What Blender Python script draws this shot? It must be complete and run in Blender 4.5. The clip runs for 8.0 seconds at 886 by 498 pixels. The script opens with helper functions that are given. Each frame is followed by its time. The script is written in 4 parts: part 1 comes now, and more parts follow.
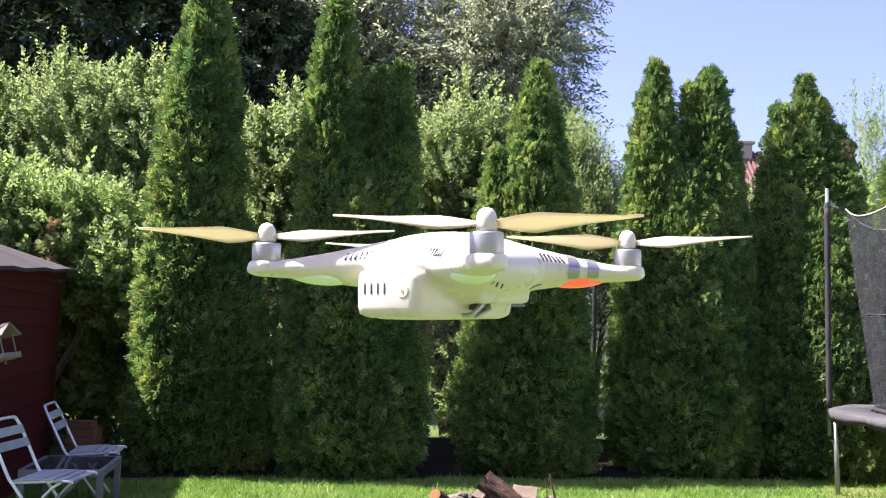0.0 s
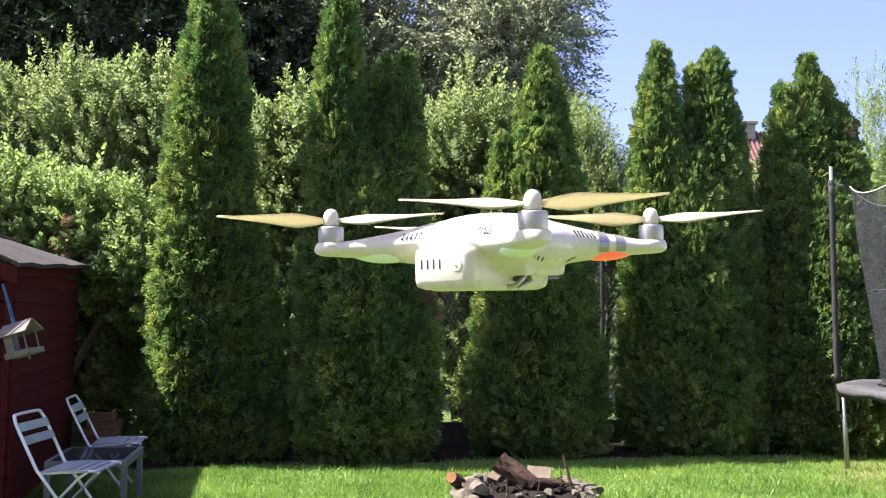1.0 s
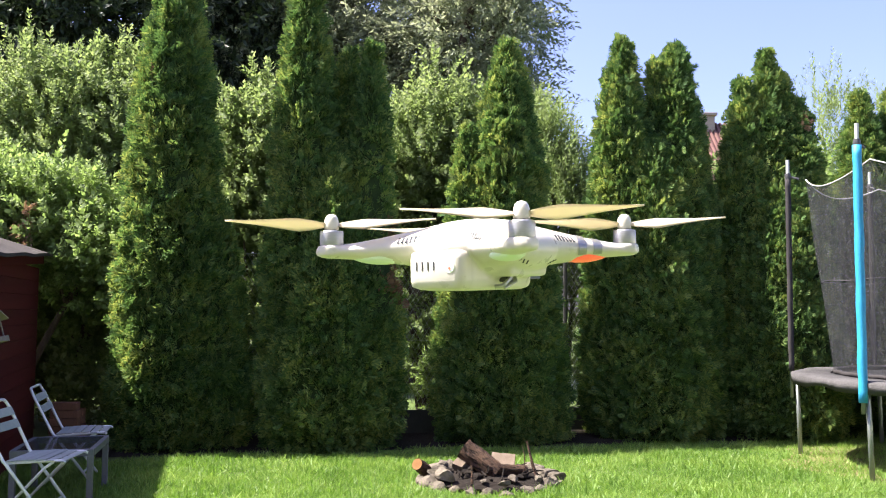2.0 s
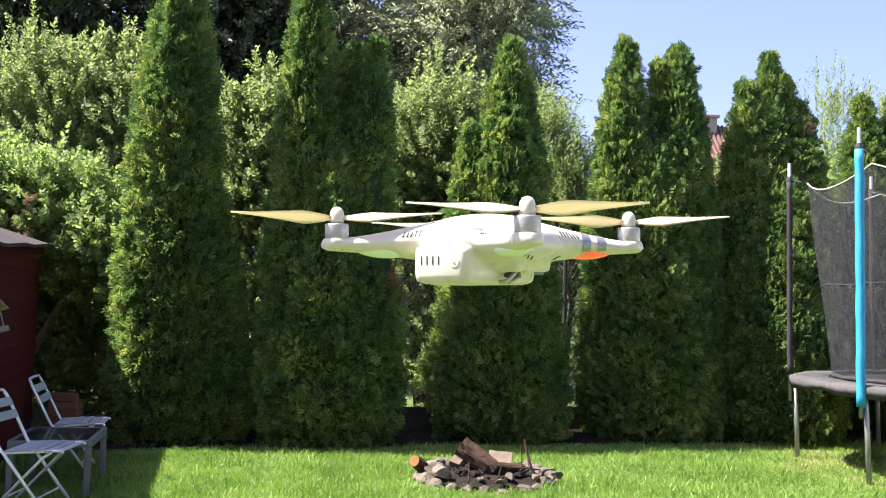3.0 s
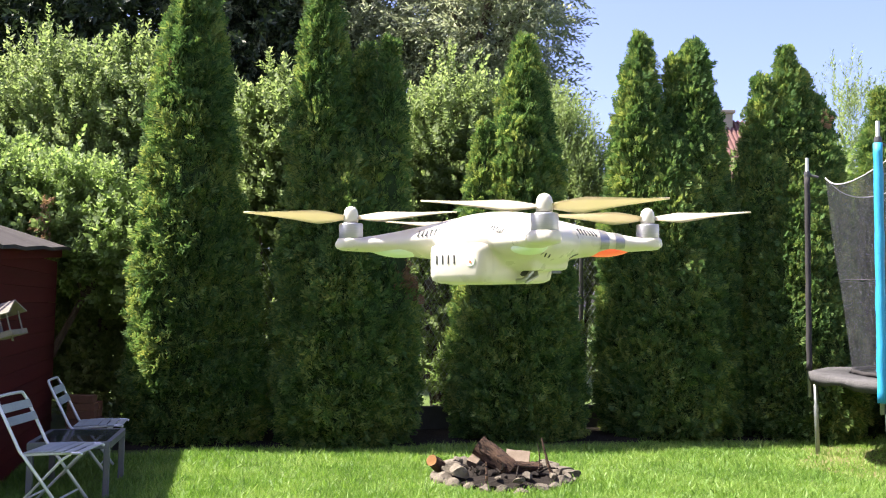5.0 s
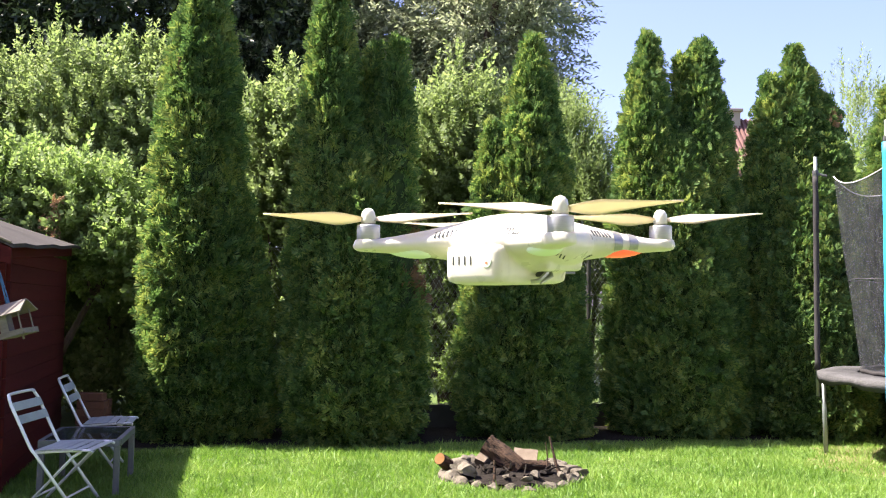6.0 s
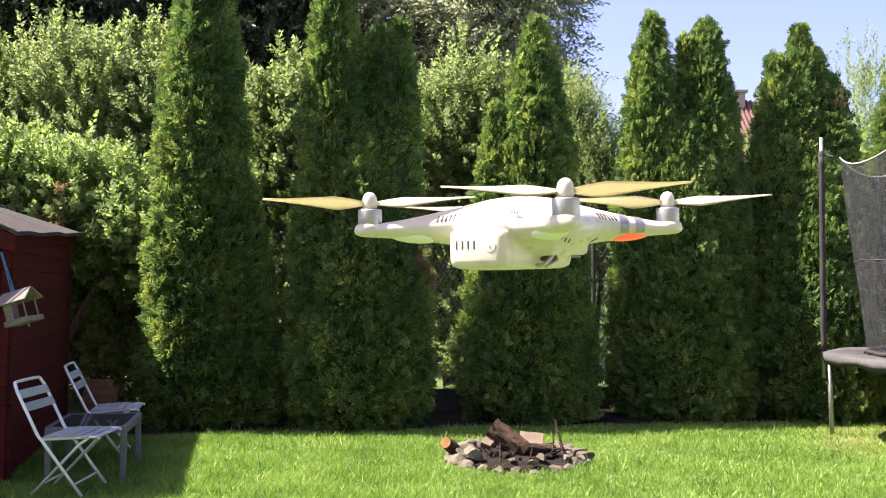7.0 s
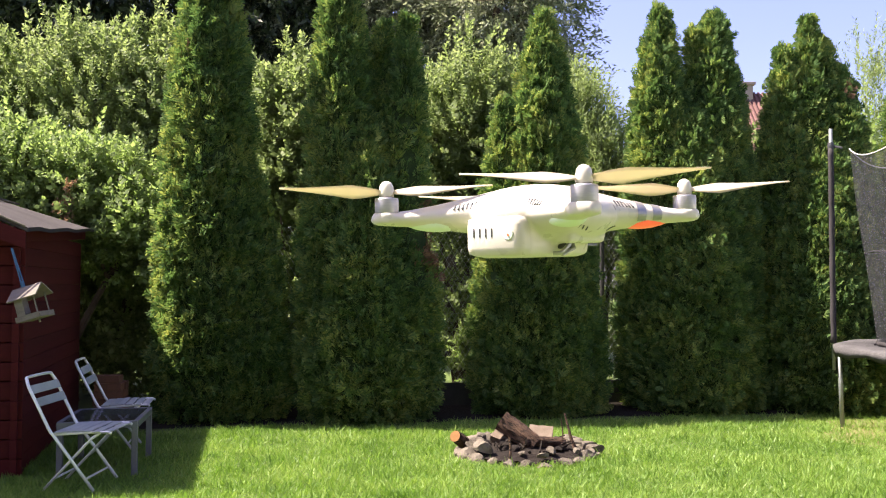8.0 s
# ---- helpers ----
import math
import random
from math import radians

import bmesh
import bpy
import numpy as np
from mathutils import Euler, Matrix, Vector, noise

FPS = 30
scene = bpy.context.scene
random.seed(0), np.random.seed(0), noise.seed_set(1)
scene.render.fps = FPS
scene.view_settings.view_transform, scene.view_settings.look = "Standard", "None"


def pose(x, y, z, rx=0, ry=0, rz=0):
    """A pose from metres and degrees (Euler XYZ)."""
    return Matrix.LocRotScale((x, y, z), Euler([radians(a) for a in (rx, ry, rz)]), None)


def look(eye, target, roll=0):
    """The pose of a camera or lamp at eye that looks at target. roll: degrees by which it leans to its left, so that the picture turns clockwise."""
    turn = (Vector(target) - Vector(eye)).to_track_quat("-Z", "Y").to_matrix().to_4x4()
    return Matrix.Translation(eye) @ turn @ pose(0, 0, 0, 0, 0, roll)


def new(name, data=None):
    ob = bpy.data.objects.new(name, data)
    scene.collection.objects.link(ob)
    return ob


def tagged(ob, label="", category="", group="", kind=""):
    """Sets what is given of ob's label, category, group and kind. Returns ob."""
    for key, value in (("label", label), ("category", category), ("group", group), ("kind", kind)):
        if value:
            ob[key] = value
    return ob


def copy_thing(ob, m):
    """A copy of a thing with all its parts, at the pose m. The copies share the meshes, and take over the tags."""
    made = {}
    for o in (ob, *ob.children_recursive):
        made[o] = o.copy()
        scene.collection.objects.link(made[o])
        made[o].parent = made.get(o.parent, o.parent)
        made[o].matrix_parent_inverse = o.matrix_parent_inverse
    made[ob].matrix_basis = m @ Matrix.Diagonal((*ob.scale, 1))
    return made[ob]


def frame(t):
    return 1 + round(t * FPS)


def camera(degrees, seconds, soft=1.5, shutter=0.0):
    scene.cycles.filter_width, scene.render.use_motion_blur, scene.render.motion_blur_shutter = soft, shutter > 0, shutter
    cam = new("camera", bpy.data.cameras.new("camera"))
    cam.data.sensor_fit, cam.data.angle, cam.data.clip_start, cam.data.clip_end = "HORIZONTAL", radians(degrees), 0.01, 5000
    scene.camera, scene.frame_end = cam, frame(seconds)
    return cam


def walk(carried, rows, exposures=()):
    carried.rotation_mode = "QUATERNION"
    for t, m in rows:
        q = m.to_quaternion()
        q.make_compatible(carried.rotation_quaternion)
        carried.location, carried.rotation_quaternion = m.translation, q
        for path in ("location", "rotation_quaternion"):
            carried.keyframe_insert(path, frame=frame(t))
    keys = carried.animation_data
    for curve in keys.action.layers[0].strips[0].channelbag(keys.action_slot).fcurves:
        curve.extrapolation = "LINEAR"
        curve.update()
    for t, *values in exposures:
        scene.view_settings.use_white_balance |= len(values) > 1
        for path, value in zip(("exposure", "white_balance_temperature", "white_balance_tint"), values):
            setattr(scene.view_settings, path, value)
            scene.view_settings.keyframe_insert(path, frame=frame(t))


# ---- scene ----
from mathutils.bvhtree import BVHTree

cam = camera(53.0, 8.0, soft=1.1)
PATH = [
    (0, (0.176, 0.132, 1.359), (0.173, 2.123, 1.546), 1.7),
    (0.5, (0.156, 0.126, 1.36), (0.115, 2.116, 1.56), 1.3),
    (1, (0.134, 0.029, 1.34), (0.121, 2.023, 1.5), 0.3),
    (1.5, (0.094, -0.031, 1.346), (0.142, 1.963, 1.49), -0.2),
    (1.7, (0.102, -0.051, 1.348), (0.166, 1.943, 1.488), -0.1),
    (2.8, (0.093, -0.05, 1.352), (0.164, 1.945, 1.477), 1.3),
    (3, (0.095, -0.053, 1.346), (0.167, 1.941, 1.475), 1.3),
    (3.5, (0.099, -0.043, 1.343), (0.182, 1.951, 1.473), 1.5),
    (4, (0.099, -0.042, 1.353), (0.195, 1.951, 1.487), 1.4),
    (4.5, (0.096, -0.043, 1.351), (0.166, 1.951, 1.484), 1.0),
    (5, (0.095, -0.038, 1.347), (0.133, 1.958, 1.473), 0.8),
    (5.2, (0.098, -0.056, 1.346), (0.127, 1.94, 1.469), 0.8),
    (6.3, (0.081, -0.05, 1.353), (0.102, 1.946, 1.475), 0.8),
    (6.5, (0.088, -0.038, 1.358), (0.105, 1.959, 1.473), 0.6),
    (7, (0.086, -0.036, 1.35), (0.099, 1.962, 1.437), 0.4),
    (7.5, (0.082, -0.035, 1.347), (0.09, 1.964, 1.422), 0.3),
    (8, (0.075, -0.035, 1.343), (0.072, 1.963, 1.418), 0.1),
]
walk(cam, [(t, look(eye, target, roll)) for t, eye, target, roll in PATH], [(0.0, 2.07, 6150, 22.0), (0.5, 1.82, 6150, 22.0), (1.0, 2.04, 6250, 15.0), (1.5, 2.09, 6450, 13.0), (5.0, 2.09, 6500, 12.0), (6.3, 2.27, 6680, 12.0), (7.0, 2.12, 6880, 15.0), (8.0, 2.03, 6950, 17.0)])

# ---- light ----
SUN_ELEV, SUN_BEHIND = radians(55.5), radians(7)
sun_from = Vector((-math.cos(SUN_BEHIND) * math.cos(SUN_ELEV), math.sin(SUN_BEHIND) * math.cos(SUN_ELEV), math.sin(SUN_ELEV)))
world = bpy.data.worlds.new("sky")
scene.world = world
world.use_nodes = True
sky = world.node_tree.nodes.new("ShaderNodeTexSky")
sky.sky_type, sky.sun_disc = "NISHITA", False
sky.sun_elevation, sky.sun_rotation = SUN_ELEV, math.atan2(sun_from.x, sun_from.y)
sky.air_density, sky.dust_density, sky.ozone_density = 1.0, 2.5, 4.0
back = world.node_tree.nodes["Background"]
back.inputs["Strength"].default_value = 0.090
haze = world.node_tree.nodes.new("ShaderNodeMix")
haze.data_type, haze.blend_type = "RGBA", "MULTIPLY"
haze.inputs["Factor"].default_value, haze.inputs["B"].default_value = 1.0, (0.94, 0.80, 1.02, 1)
world.node_tree.links.new(sky.outputs[0], haze.inputs["A"])
world.node_tree.links.new(haze.outputs["Result"], back.inputs["Color"])
sun = new("sun", bpy.data.lights.new("sun", "SUN"))
sun.data.energy, sun.data.angle, sun.data.color = 5.0, radians(0.55), (1.0, 0.95, 0.86)
sun.matrix_world = look(sun_from * 30, (0, 0, 0))


# ---- materials ----
def nodes_of(name):
    m = bpy.data.materials.new(name)
    m.use_nodes = True
    return m, m.node_tree.nodes, m.node_tree.links, m.node_tree.nodes["Principled BSDF"]


def ramp(nodes, links, source, stops):
    r = nodes.new("ShaderNodeValToRGB")
    while len(r.color_ramp.elements) < len(stops):
        r.color_ramp.elements.new(0.5)
    for e, (at, col) in zip(r.color_ramp.elements, stops):
        e.position, e.color = at, (*col, 1)
    links.new(source, r.inputs[0])
    return r.outputs[0]


def surface(name, dark, light, rough=0.6, metal=0.0, scale=8.0, fine=90.0, bump=0.3, stretch=(1, 1, 1), wear=0.0, wear_color=(0.3, 0.28, 0.25), depth=0.004):
    """A solid surface with blotches, fine grain, relief and a little wear."""
    m, nodes, links, bsdf = nodes_of(name)
    co = nodes.new("ShaderNodeTexCoord")
    mp = nodes.new("ShaderNodeMapping")
    mp.inputs["Scale"].default_value = stretch
    links.new(co.outputs["Object"], mp.inputs[0])
    big, small = nodes.new("ShaderNodeTexNoise"), nodes.new("ShaderNodeTexNoise")
    for n, sc in ((big, scale), (small, fine)):
        n.inputs["Scale"].default_value, n.inputs["Detail"].default_value = sc, 5
        links.new(mp.outputs[0], n.inputs["Vector"])
    mix = nodes.new("ShaderNodeMath")
    mix.operation = "MULTIPLY_ADD"
    links.new(small.outputs[0], mix.inputs[0])
    mix.inputs[1].default_value = 0.45
    half = nodes.new("ShaderNodeMath")
    half.operation = "MULTIPLY"
    half.inputs[1].default_value = 0.6
    links.new(big.outputs[0], half.inputs[0])
    links.new(half.outputs[0], mix.inputs[2])
    info = nodes.new("ShaderNodeObjectInfo")
    shift = nodes.new("ShaderNodeMath")
    shift.operation = "MULTIPLY_ADD"
    links.new(info.outputs["Random"], shift.inputs[0])
    shift.inputs[1].default_value = 0.16
    links.new(mix.outputs[0], shift.inputs[2])
    colour = ramp(nodes, links, shift.outputs[0], [(0.32, dark), (0.78, light)])
    if wear:
        w = nodes.new("ShaderNodeTexNoise")
        w.inputs["Scale"].default_value, w.inputs["Detail"].default_value = scale * 2.3, 7
        links.new(mp.outputs[0], w.inputs["Vector"])
        mask = ramp(nodes, links, w.outputs[0], [(0.72 - wear, (0, 0, 0)), (0.8 - wear, (1, 1, 1))])
        mx = nodes.new("ShaderNodeMix")
        mx.data_type = "RGBA"
        links.new(mask, mx.inputs["Factor"])
        links.new(colour, mx.inputs["A"])
        mx.inputs["B"].default_value = (*wear_color, 1)
        colour = mx.outputs["Result"]
    links.new(colour, bsdf.inputs["Base Color"])
    bsdf.inputs["Roughness"].default_value, bsdf.inputs["Metallic"].default_value = rough, metal
    bsdf.inputs["Specular IOR Level"].default_value = 0.5 if rough < 0.7 else 0.15
    if bump:
        b = nodes.new("ShaderNodeBump")
        b.inputs["Strength"].default_value, b.inputs["Distance"].default_value = bump, depth
        links.new(mix.outputs[0], b.inputs["Height"])
        links.new(b.outputs[0], bsdf.inputs["Normal"])
    return m


def foliage(name, dark, mid, light, rough=0.5, through_light=0.35, patch=1.2, hue=0.5, gloss=0.3):
    """Leaves that differ one by one and in patches, and let some light through."""
    m, nodes, links, bsdf = nodes_of(name)
    geo = nodes.new("ShaderNodeNewGeometry")
    co = nodes.new("ShaderNodeTexCoord")
    n = nodes.new("ShaderNodeTexNoise")
    n.inputs["Scale"].default_value, n.inputs["Detail"].default_value = patch, 3
    links.new(co.outputs["Object"], n.inputs["Vector"])
    add = nodes.new("ShaderNodeMath")
    add.operation = "MULTIPLY_ADD"
    links.new(geo.outputs["Random Per Island"], add.inputs[0])
    add.inputs[1].default_value = 0.6
    sub = nodes.new("ShaderNodeMath")
    sub.operation = "MULTIPLY_ADD"
    links.new(n.outputs[0], sub.inputs[0])
    sub.inputs[1].default_value, sub.inputs[2].default_value = 1.2, -0.4
    links.new(sub.outputs[0], add.inputs[2])
    colour = ramp(nodes, links, add.outputs[0], [(0.05, dark), (0.5, mid), (0.95, light)])
    links.new(colour, bsdf.inputs["Base Color"])
    bsdf.inputs["Roughness"].default_value = rough
    bsdf.inputs["Specular IOR Level"].default_value = gloss
    tr = nodes.new("ShaderNodeBsdfTranslucent")
    hs = nodes.new("ShaderNodeHueSaturation")
    hs.inputs["Hue"].default_value, hs.inputs["Value"].default_value, hs.inputs["Saturation"].default_value = hue, 1.5, 1.1
    links.new(colour, hs.inputs["Color"])
    links.new(hs.outputs[0], tr.inputs[0])
    mix = nodes.new("ShaderNodeMixShader")
    mix.inputs[0].default_value = through_light
    links.new(bsdf.outputs[0], mix.inputs[1])
    links.new(tr.outputs[0], mix.inputs[2])
    links.new(mix.outputs[0], nodes["Material Output"].inputs["Surface"])
    return m


def sheer(name, colour, see_through):
    """Fine netting, finer than can be told apart."""
    m, nodes, links, bsdf = nodes_of(name)
    bsdf.inputs["Base Color"].default_value = (*colour, 1)
    bsdf.inputs["Roughness"].default_value = 0.8
    tr = nodes.new("ShaderNodeBsdfTransparent")
    n = nodes.new("ShaderNodeTexNoise")
    co = nodes.new("ShaderNodeTexCoord")
    mp = nodes.new("ShaderNodeMapping")
    mp.inputs["Scale"].default_value = (9, 9, 0.7)
    links.new(co.outputs["Object"], mp.inputs[0])
    links.new(mp.outputs[0], n.inputs["Vector"])
    f = ramp(nodes, links, n.outputs[0], [(0.35, (see_through + 0.12,) * 3), (0.7, (see_through - 0.14,) * 3)])
    mix = nodes.new("ShaderNodeMixShader")
    links.new(f, mix.inputs[0])
    links.new(bsdf.outputs[0], mix.inputs[1])
    links.new(tr.outputs[0], mix.inputs[2])
    links.new(mix.outputs[0], nodes["Material Output"].inputs["Surface"])
    return m


def glassy(name, colour, rough=0.05, alpha=0.5):
    m, nodes, links, bsdf = nodes_of(name)
    bsdf.inputs["Base Color"].default_value = (*colour, 1)
    bsdf.inputs["Roughness"].default_value = rough
    bsdf.inputs["Alpha"].default_value = alpha
    return m


def plastic(name, colour, rough=0.35, glow=None, strength=0.0, see=0.0):
    m, nodes, links, bsdf = nodes_of(name)
    co = nodes.new("ShaderNodeTexCoord")
    n = nodes.new("ShaderNodeTexNoise")
    n.inputs["Scale"].default_value, n.inputs["Detail"].default_value = 30, 4
    links.new(co.outputs["Object"], n.inputs["Vector"])
    links.new(ramp(nodes, links, n.outputs[0], [(0.3, tuple(c * 0.93 for c in colour)), (0.7, colour)]), bsdf.inputs["Base Color"])
    links.new(ramp(nodes, links, n.outputs[0], [(0.3, (rough * 0.8,) * 3), (0.7, (rough * 1.2,) * 3)]), bsdf.inputs["Roughness"])
    if glow:
        bsdf.inputs["Emission Color"].default_value = (*glow, 1)
        bsdf.inputs["Emission Strength"].default_value = strength
    if see:
        tr = nodes.new("ShaderNodeBsdfTranslucent")
        tr.inputs[0].default_value = (*colour, 1)
        mix = nodes.new("ShaderNodeMixShader")
        mix.inputs[0].default_value = see
        links.new(bsdf.outputs[0], mix.inputs[1])
        links.new(tr.outputs[0], mix.inputs[2])
        links.new(mix.outputs[0], nodes["Material Output"].inputs["Surface"])
    return m


STRAW = surface("dry_ground", (0.075, 0.07, 0.026), (0.16, 0.15, 0.06), 0.95, scale=4, fine=70, bump=0.8, depth=0.02)
SOIL = surface("soil", (0.04, 0.065, 0.016), (0.095, 0.135, 0.035), 0.95, scale=1.2, fine=40, bump=0.6, depth=0.02)
# soil with litter specks, its base darkened to carry the hedge's shade
SHADE_EARTH = surface("shade_dark_earth", (0.007, 0.006, 0.004), (0.020, 0.016, 0.011), 0.95, scale=5, fine=60, bump=0.9, wear=0.05, wear_color=(0.04, 0.028, 0.018), depth=0.02)
GRASS = foliage("grass_blades", (0.07, 0.14, 0.024), (0.145, 0.25, 0.044), (0.26, 0.345, 0.09), 0.5, 0.35, patch=1.6)
THUJA = foliage("thuja_green", (0.034, 0.076, 0.025), (0.094, 0.166, 0.049), (0.245, 0.285, 0.08), 0.7, 0.38, patch=2.2, hue=0.488, gloss=0.12)
THUJA_BROWN = foliage("thuja_dead", (0.10, 0.056, 0.027), (0.175, 0.102, 0.055), (0.25, 0.155, 0.085), 0.7, 0.15)
WITHERED = foliage("withered_leaf", (0.22, 0.13, 0.075), (0.33, 0.21, 0.125), (0.44, 0.31, 0.20), 0.8, 0.3)
# dark green stands for the shade deep between the fronds
THUJA_GAP_SHADE = surface("thuja_gap_shade", (0.018, 0.032, 0.011), (0.045, 0.075, 0.022), 0.95, scale=9, fine=60, bump=0.8, depth=0.03)
HEDGE_LEAF = foliage("shrub_leaf", (0.11, 0.152, 0.054), (0.178, 0.232, 0.084), (0.225, 0.27, 0.108), 0.65, 0.5, patch=0.8, gloss=0.25)
LIME_LEAF = foliage("lime_shrub_leaf", (0.105, 0.155, 0.048), (0.19, 0.26, 0.082), (0.25, 0.325, 0.115), 0.65, 0.5, patch=1.0)
WILLOW_LEAF = foliage("willow_leaf", (0.10, 0.13, 0.07), (0.205, 0.235, 0.14), (0.35, 0.37, 0.25), 0.6, 0.5, patch=0.5, hue=0.488)
# leaf colour holds the deep shade of the tree crowns
SHADE_LEAF = foliage("deep_shade_leaf", (0.014, 0.024, 0.011), (0.032, 0.05, 0.02), (0.075, 0.10, 0.04), 0.5, 0.2, patch=0.5)
BARK = surface("bark", (0.035, 0.026, 0.018), (0.13, 0.10, 0.075), 0.9, scale=6, fine=50, bump=0.9, stretch=(4, 4, 1), depth=0.01)
RED_WOOD = surface("red_stained_wood", (0.036, 0.0045, 0.0045), (0.066, 0.0085, 0.008), 0.85, scale=3, fine=45, bump=0.5, stretch=(1, 0.25, 5), wear=0.04, wear_color=(0.055, 0.015, 0.012))
ROOF_FELT = surface("roofing_felt", (0.022, 0.019, 0.018), (0.055, 0.048, 0.045), 0.9, scale=2.5, fine=160, bump=0.5, wear=0.08, wear_color=(0.10, 0.09, 0.085))
GREY_WOOD = surface("weathered_wood", (0.085, 0.073, 0.058), (0.20, 0.175, 0.145), 0.85, scale=5, fine=70, bump=0.5, stretch=(1, 6, 6))
BLUE_ROPE = surface("blue_rope", (0.035, 0.085, 0.15), (0.08, 0.17, 0.27), 0.8, scale=30, fine=200)
CHAIR_METAL = surface("painted_chair_tube", (0.55, 0.56, 0.56), (0.75, 0.76, 0.76), 0.35, 0.3, scale=10, fine=120, bump=0.05, wear=0.03)
SLAT_PAINT = surface("grey_blue_slat", (0.20, 0.23, 0.222), (0.33, 0.365, 0.352), 0.45, scale=8, fine=70, bump=0.1, wear=0.05)
TABLE_PAINT = surface("dark_grey_table_leg", (0.07, 0.075, 0.085), (0.13, 0.135, 0.15), 0.5, 0.2, scale=8, fine=70, bump=0.1)
TABLE_GLASS = glassy("smoked_glass", (0.04, 0.05, 0.055), 0.08, 0.5)
STONE = surface("fire_stone", (0.03, 0.026, 0.02), (0.165, 0.140, 0.106), 0.9, scale=9, fine=60, bump=1.0, wear=0.10, wear_color=(0.035, 0.03, 0.027), depth=0.015)
LOG_BARK = surface("burnt_bark", (0.012, 0.009, 0.007), (0.15, 0.090, 0.058), 0.9, scale=8, fine=70, bump=1.0, stretch=(1, 4, 4), wear=0.17, wear_color=(0.012, 0.010, 0.009), depth=0.03)
CUT_WOOD = surface("cut_wood", (0.30, 0.14, 0.05), (0.42, 0.22, 0.09), 0.7, scale=14, fine=90, bump=0.3)
PALE_WOOD = surface("split_wood", (0.09, 0.065, 0.045), (0.20, 0.155, 0.11), 0.75, scale=10, fine=90, bump=0.4)
ASH = surface("ash_and_charcoal", (0.004, 0.0033, 0.003), (0.022, 0.017, 0.013), 0.95, scale=12, fine=80, bump=1.0, depth=0.02)
STEEL = surface("galvanised_steel", (0.15, 0.17, 0.155), (0.27, 0.29, 0.27), 0.45, 0.6, scale=9, fine=90, bump=0.1, wear=0.04, wear_color=(0.32, 0.24, 0.17))
BLACK_FOAM = surface("black_sleeve", (0.020, 0.018, 0.018), (0.045, 0.041, 0.04), 0.75, scale=12, fine=150, bump=0.2, stretch=(3, 3, 0.6))
BLUE_FOAM = surface("blue_sleeve", (0.010, 0.20, 0.37), (0.022, 0.31, 0.50), 0.6, scale=14, fine=60, bump=0.9, stretch=(2, 2, 0.8), depth=0.006)
PAD = surface("worn_grey_pad", (0.030, 0.029, 0.029), (0.085, 0.081, 0.079), 0.8, scale=6, fine=60, bump=0.9, wear=0.09, wear_color=(0.12, 0.115, 0.11), depth=0.012)
BED = surface("jumping_bed", (0.015, 0.015, 0.016), (0.03, 0.03, 0.032), 0.7, scale=20, fine=200)
NET = sheer("black_netting", (0.052, 0.053, 0.057), 0.70)
CORD = surface("pale_cord", (0.32, 0.31, 0.28), (0.48, 0.46, 0.43), 0.8, scale=30, fine=200)
POST = surface("dark_fence_post", (0.02, 0.02, 0.018), (0.05, 0.048, 0.042), 0.6, scale=8, fine=90, bump=0.2)
WIRE = surface("fence_wire", (0.24, 0.25, 0.24), (0.38, 0.39, 0.375), 0.55, 0.4, scale=20, fine=200, bump=0)
ROOF_TILE = surface("red_roof_tile", (0.105, 0.055, 0.047), (0.165, 0.09, 0.078), 0.8, scale=2, fine=20, bump=0.4)
# for the added unseen walls, pale so they throw fill light back
BOUNCE_WALL = surface("pale_bounce_wall", (0.5, 0.47, 0.42), (0.64, 0.61, 0.55), 0.9, scale=1.5, fine=25)
RENDERED = surface("pale_house_wall", (0.26, 0.21, 0.17), (0.36, 0.30, 0.25), 0.9, scale=1, fine=15)
BRICK = surface("terracotta_brick", (0.085, 0.038, 0.022), (0.15, 0.07, 0.042), 0.9, scale=12, fine=80, bump=0.5)
WHITE = plastic("white_plastic", (0.60, 0.565, 0.48), 0.3)
PROP_WHITE = plastic("white_blade", (0.70, 0.63, 0.46), 0.4, see=0.45)
SILVER = surface("brushed_aluminium", (0.34, 0.34, 0.34), (0.42, 0.42, 0.42), 0.42, 0.8, scale=60, fine=300, bump=0.05, stretch=(1, 1, 12))
SILVER_TAPE = surface("silver_band", (0.26, 0.26, 0.27), (0.36, 0.36, 0.37), 0.38, 0.7, scale=40, fine=200, bump=0)
DARK = plastic("dark_plastic", (0.05, 0.05, 0.05), 0.5)
RED_LAMP = plastic("red_lamp_cover", (0.75, 0.14, 0.07), 0.3, (1.0, 0.12, 0.05), 0.12)
GREEN_LAMP = plastic("pale_green_lamp_cover", (0.70, 0.80, 0.68), 0.35)


# ---- mesh helpers ----
def link_mesh(name, me, material, parent=None, label="", smooth=False):
    me.materials.append(material)
    if smooth:
        me.shade_smooth()
    ob = new(name, me)
    if parent is not None:
        ob.parent = parent
    if label:
        ob["label"] = label
    return ob


def part(name, bm, material, parent=None, label="", smooth=False):
    """Links a bmesh as one mesh object under a thing or a part."""
    bmesh.ops.recalc_face_normals(bm, faces=bm.faces[:])
    me = bpy.data.meshes.new(name)
    bm.to_mesh(me)
    bm.free()
    return link_mesh(name, me, material, parent, label, smooth)


def thing(name, label, category, at=None, group="", kind=""):
    ob = new(name)
    if at is not None:
        ob.matrix_basis = at
    return tagged(ob, label, category, group, kind)


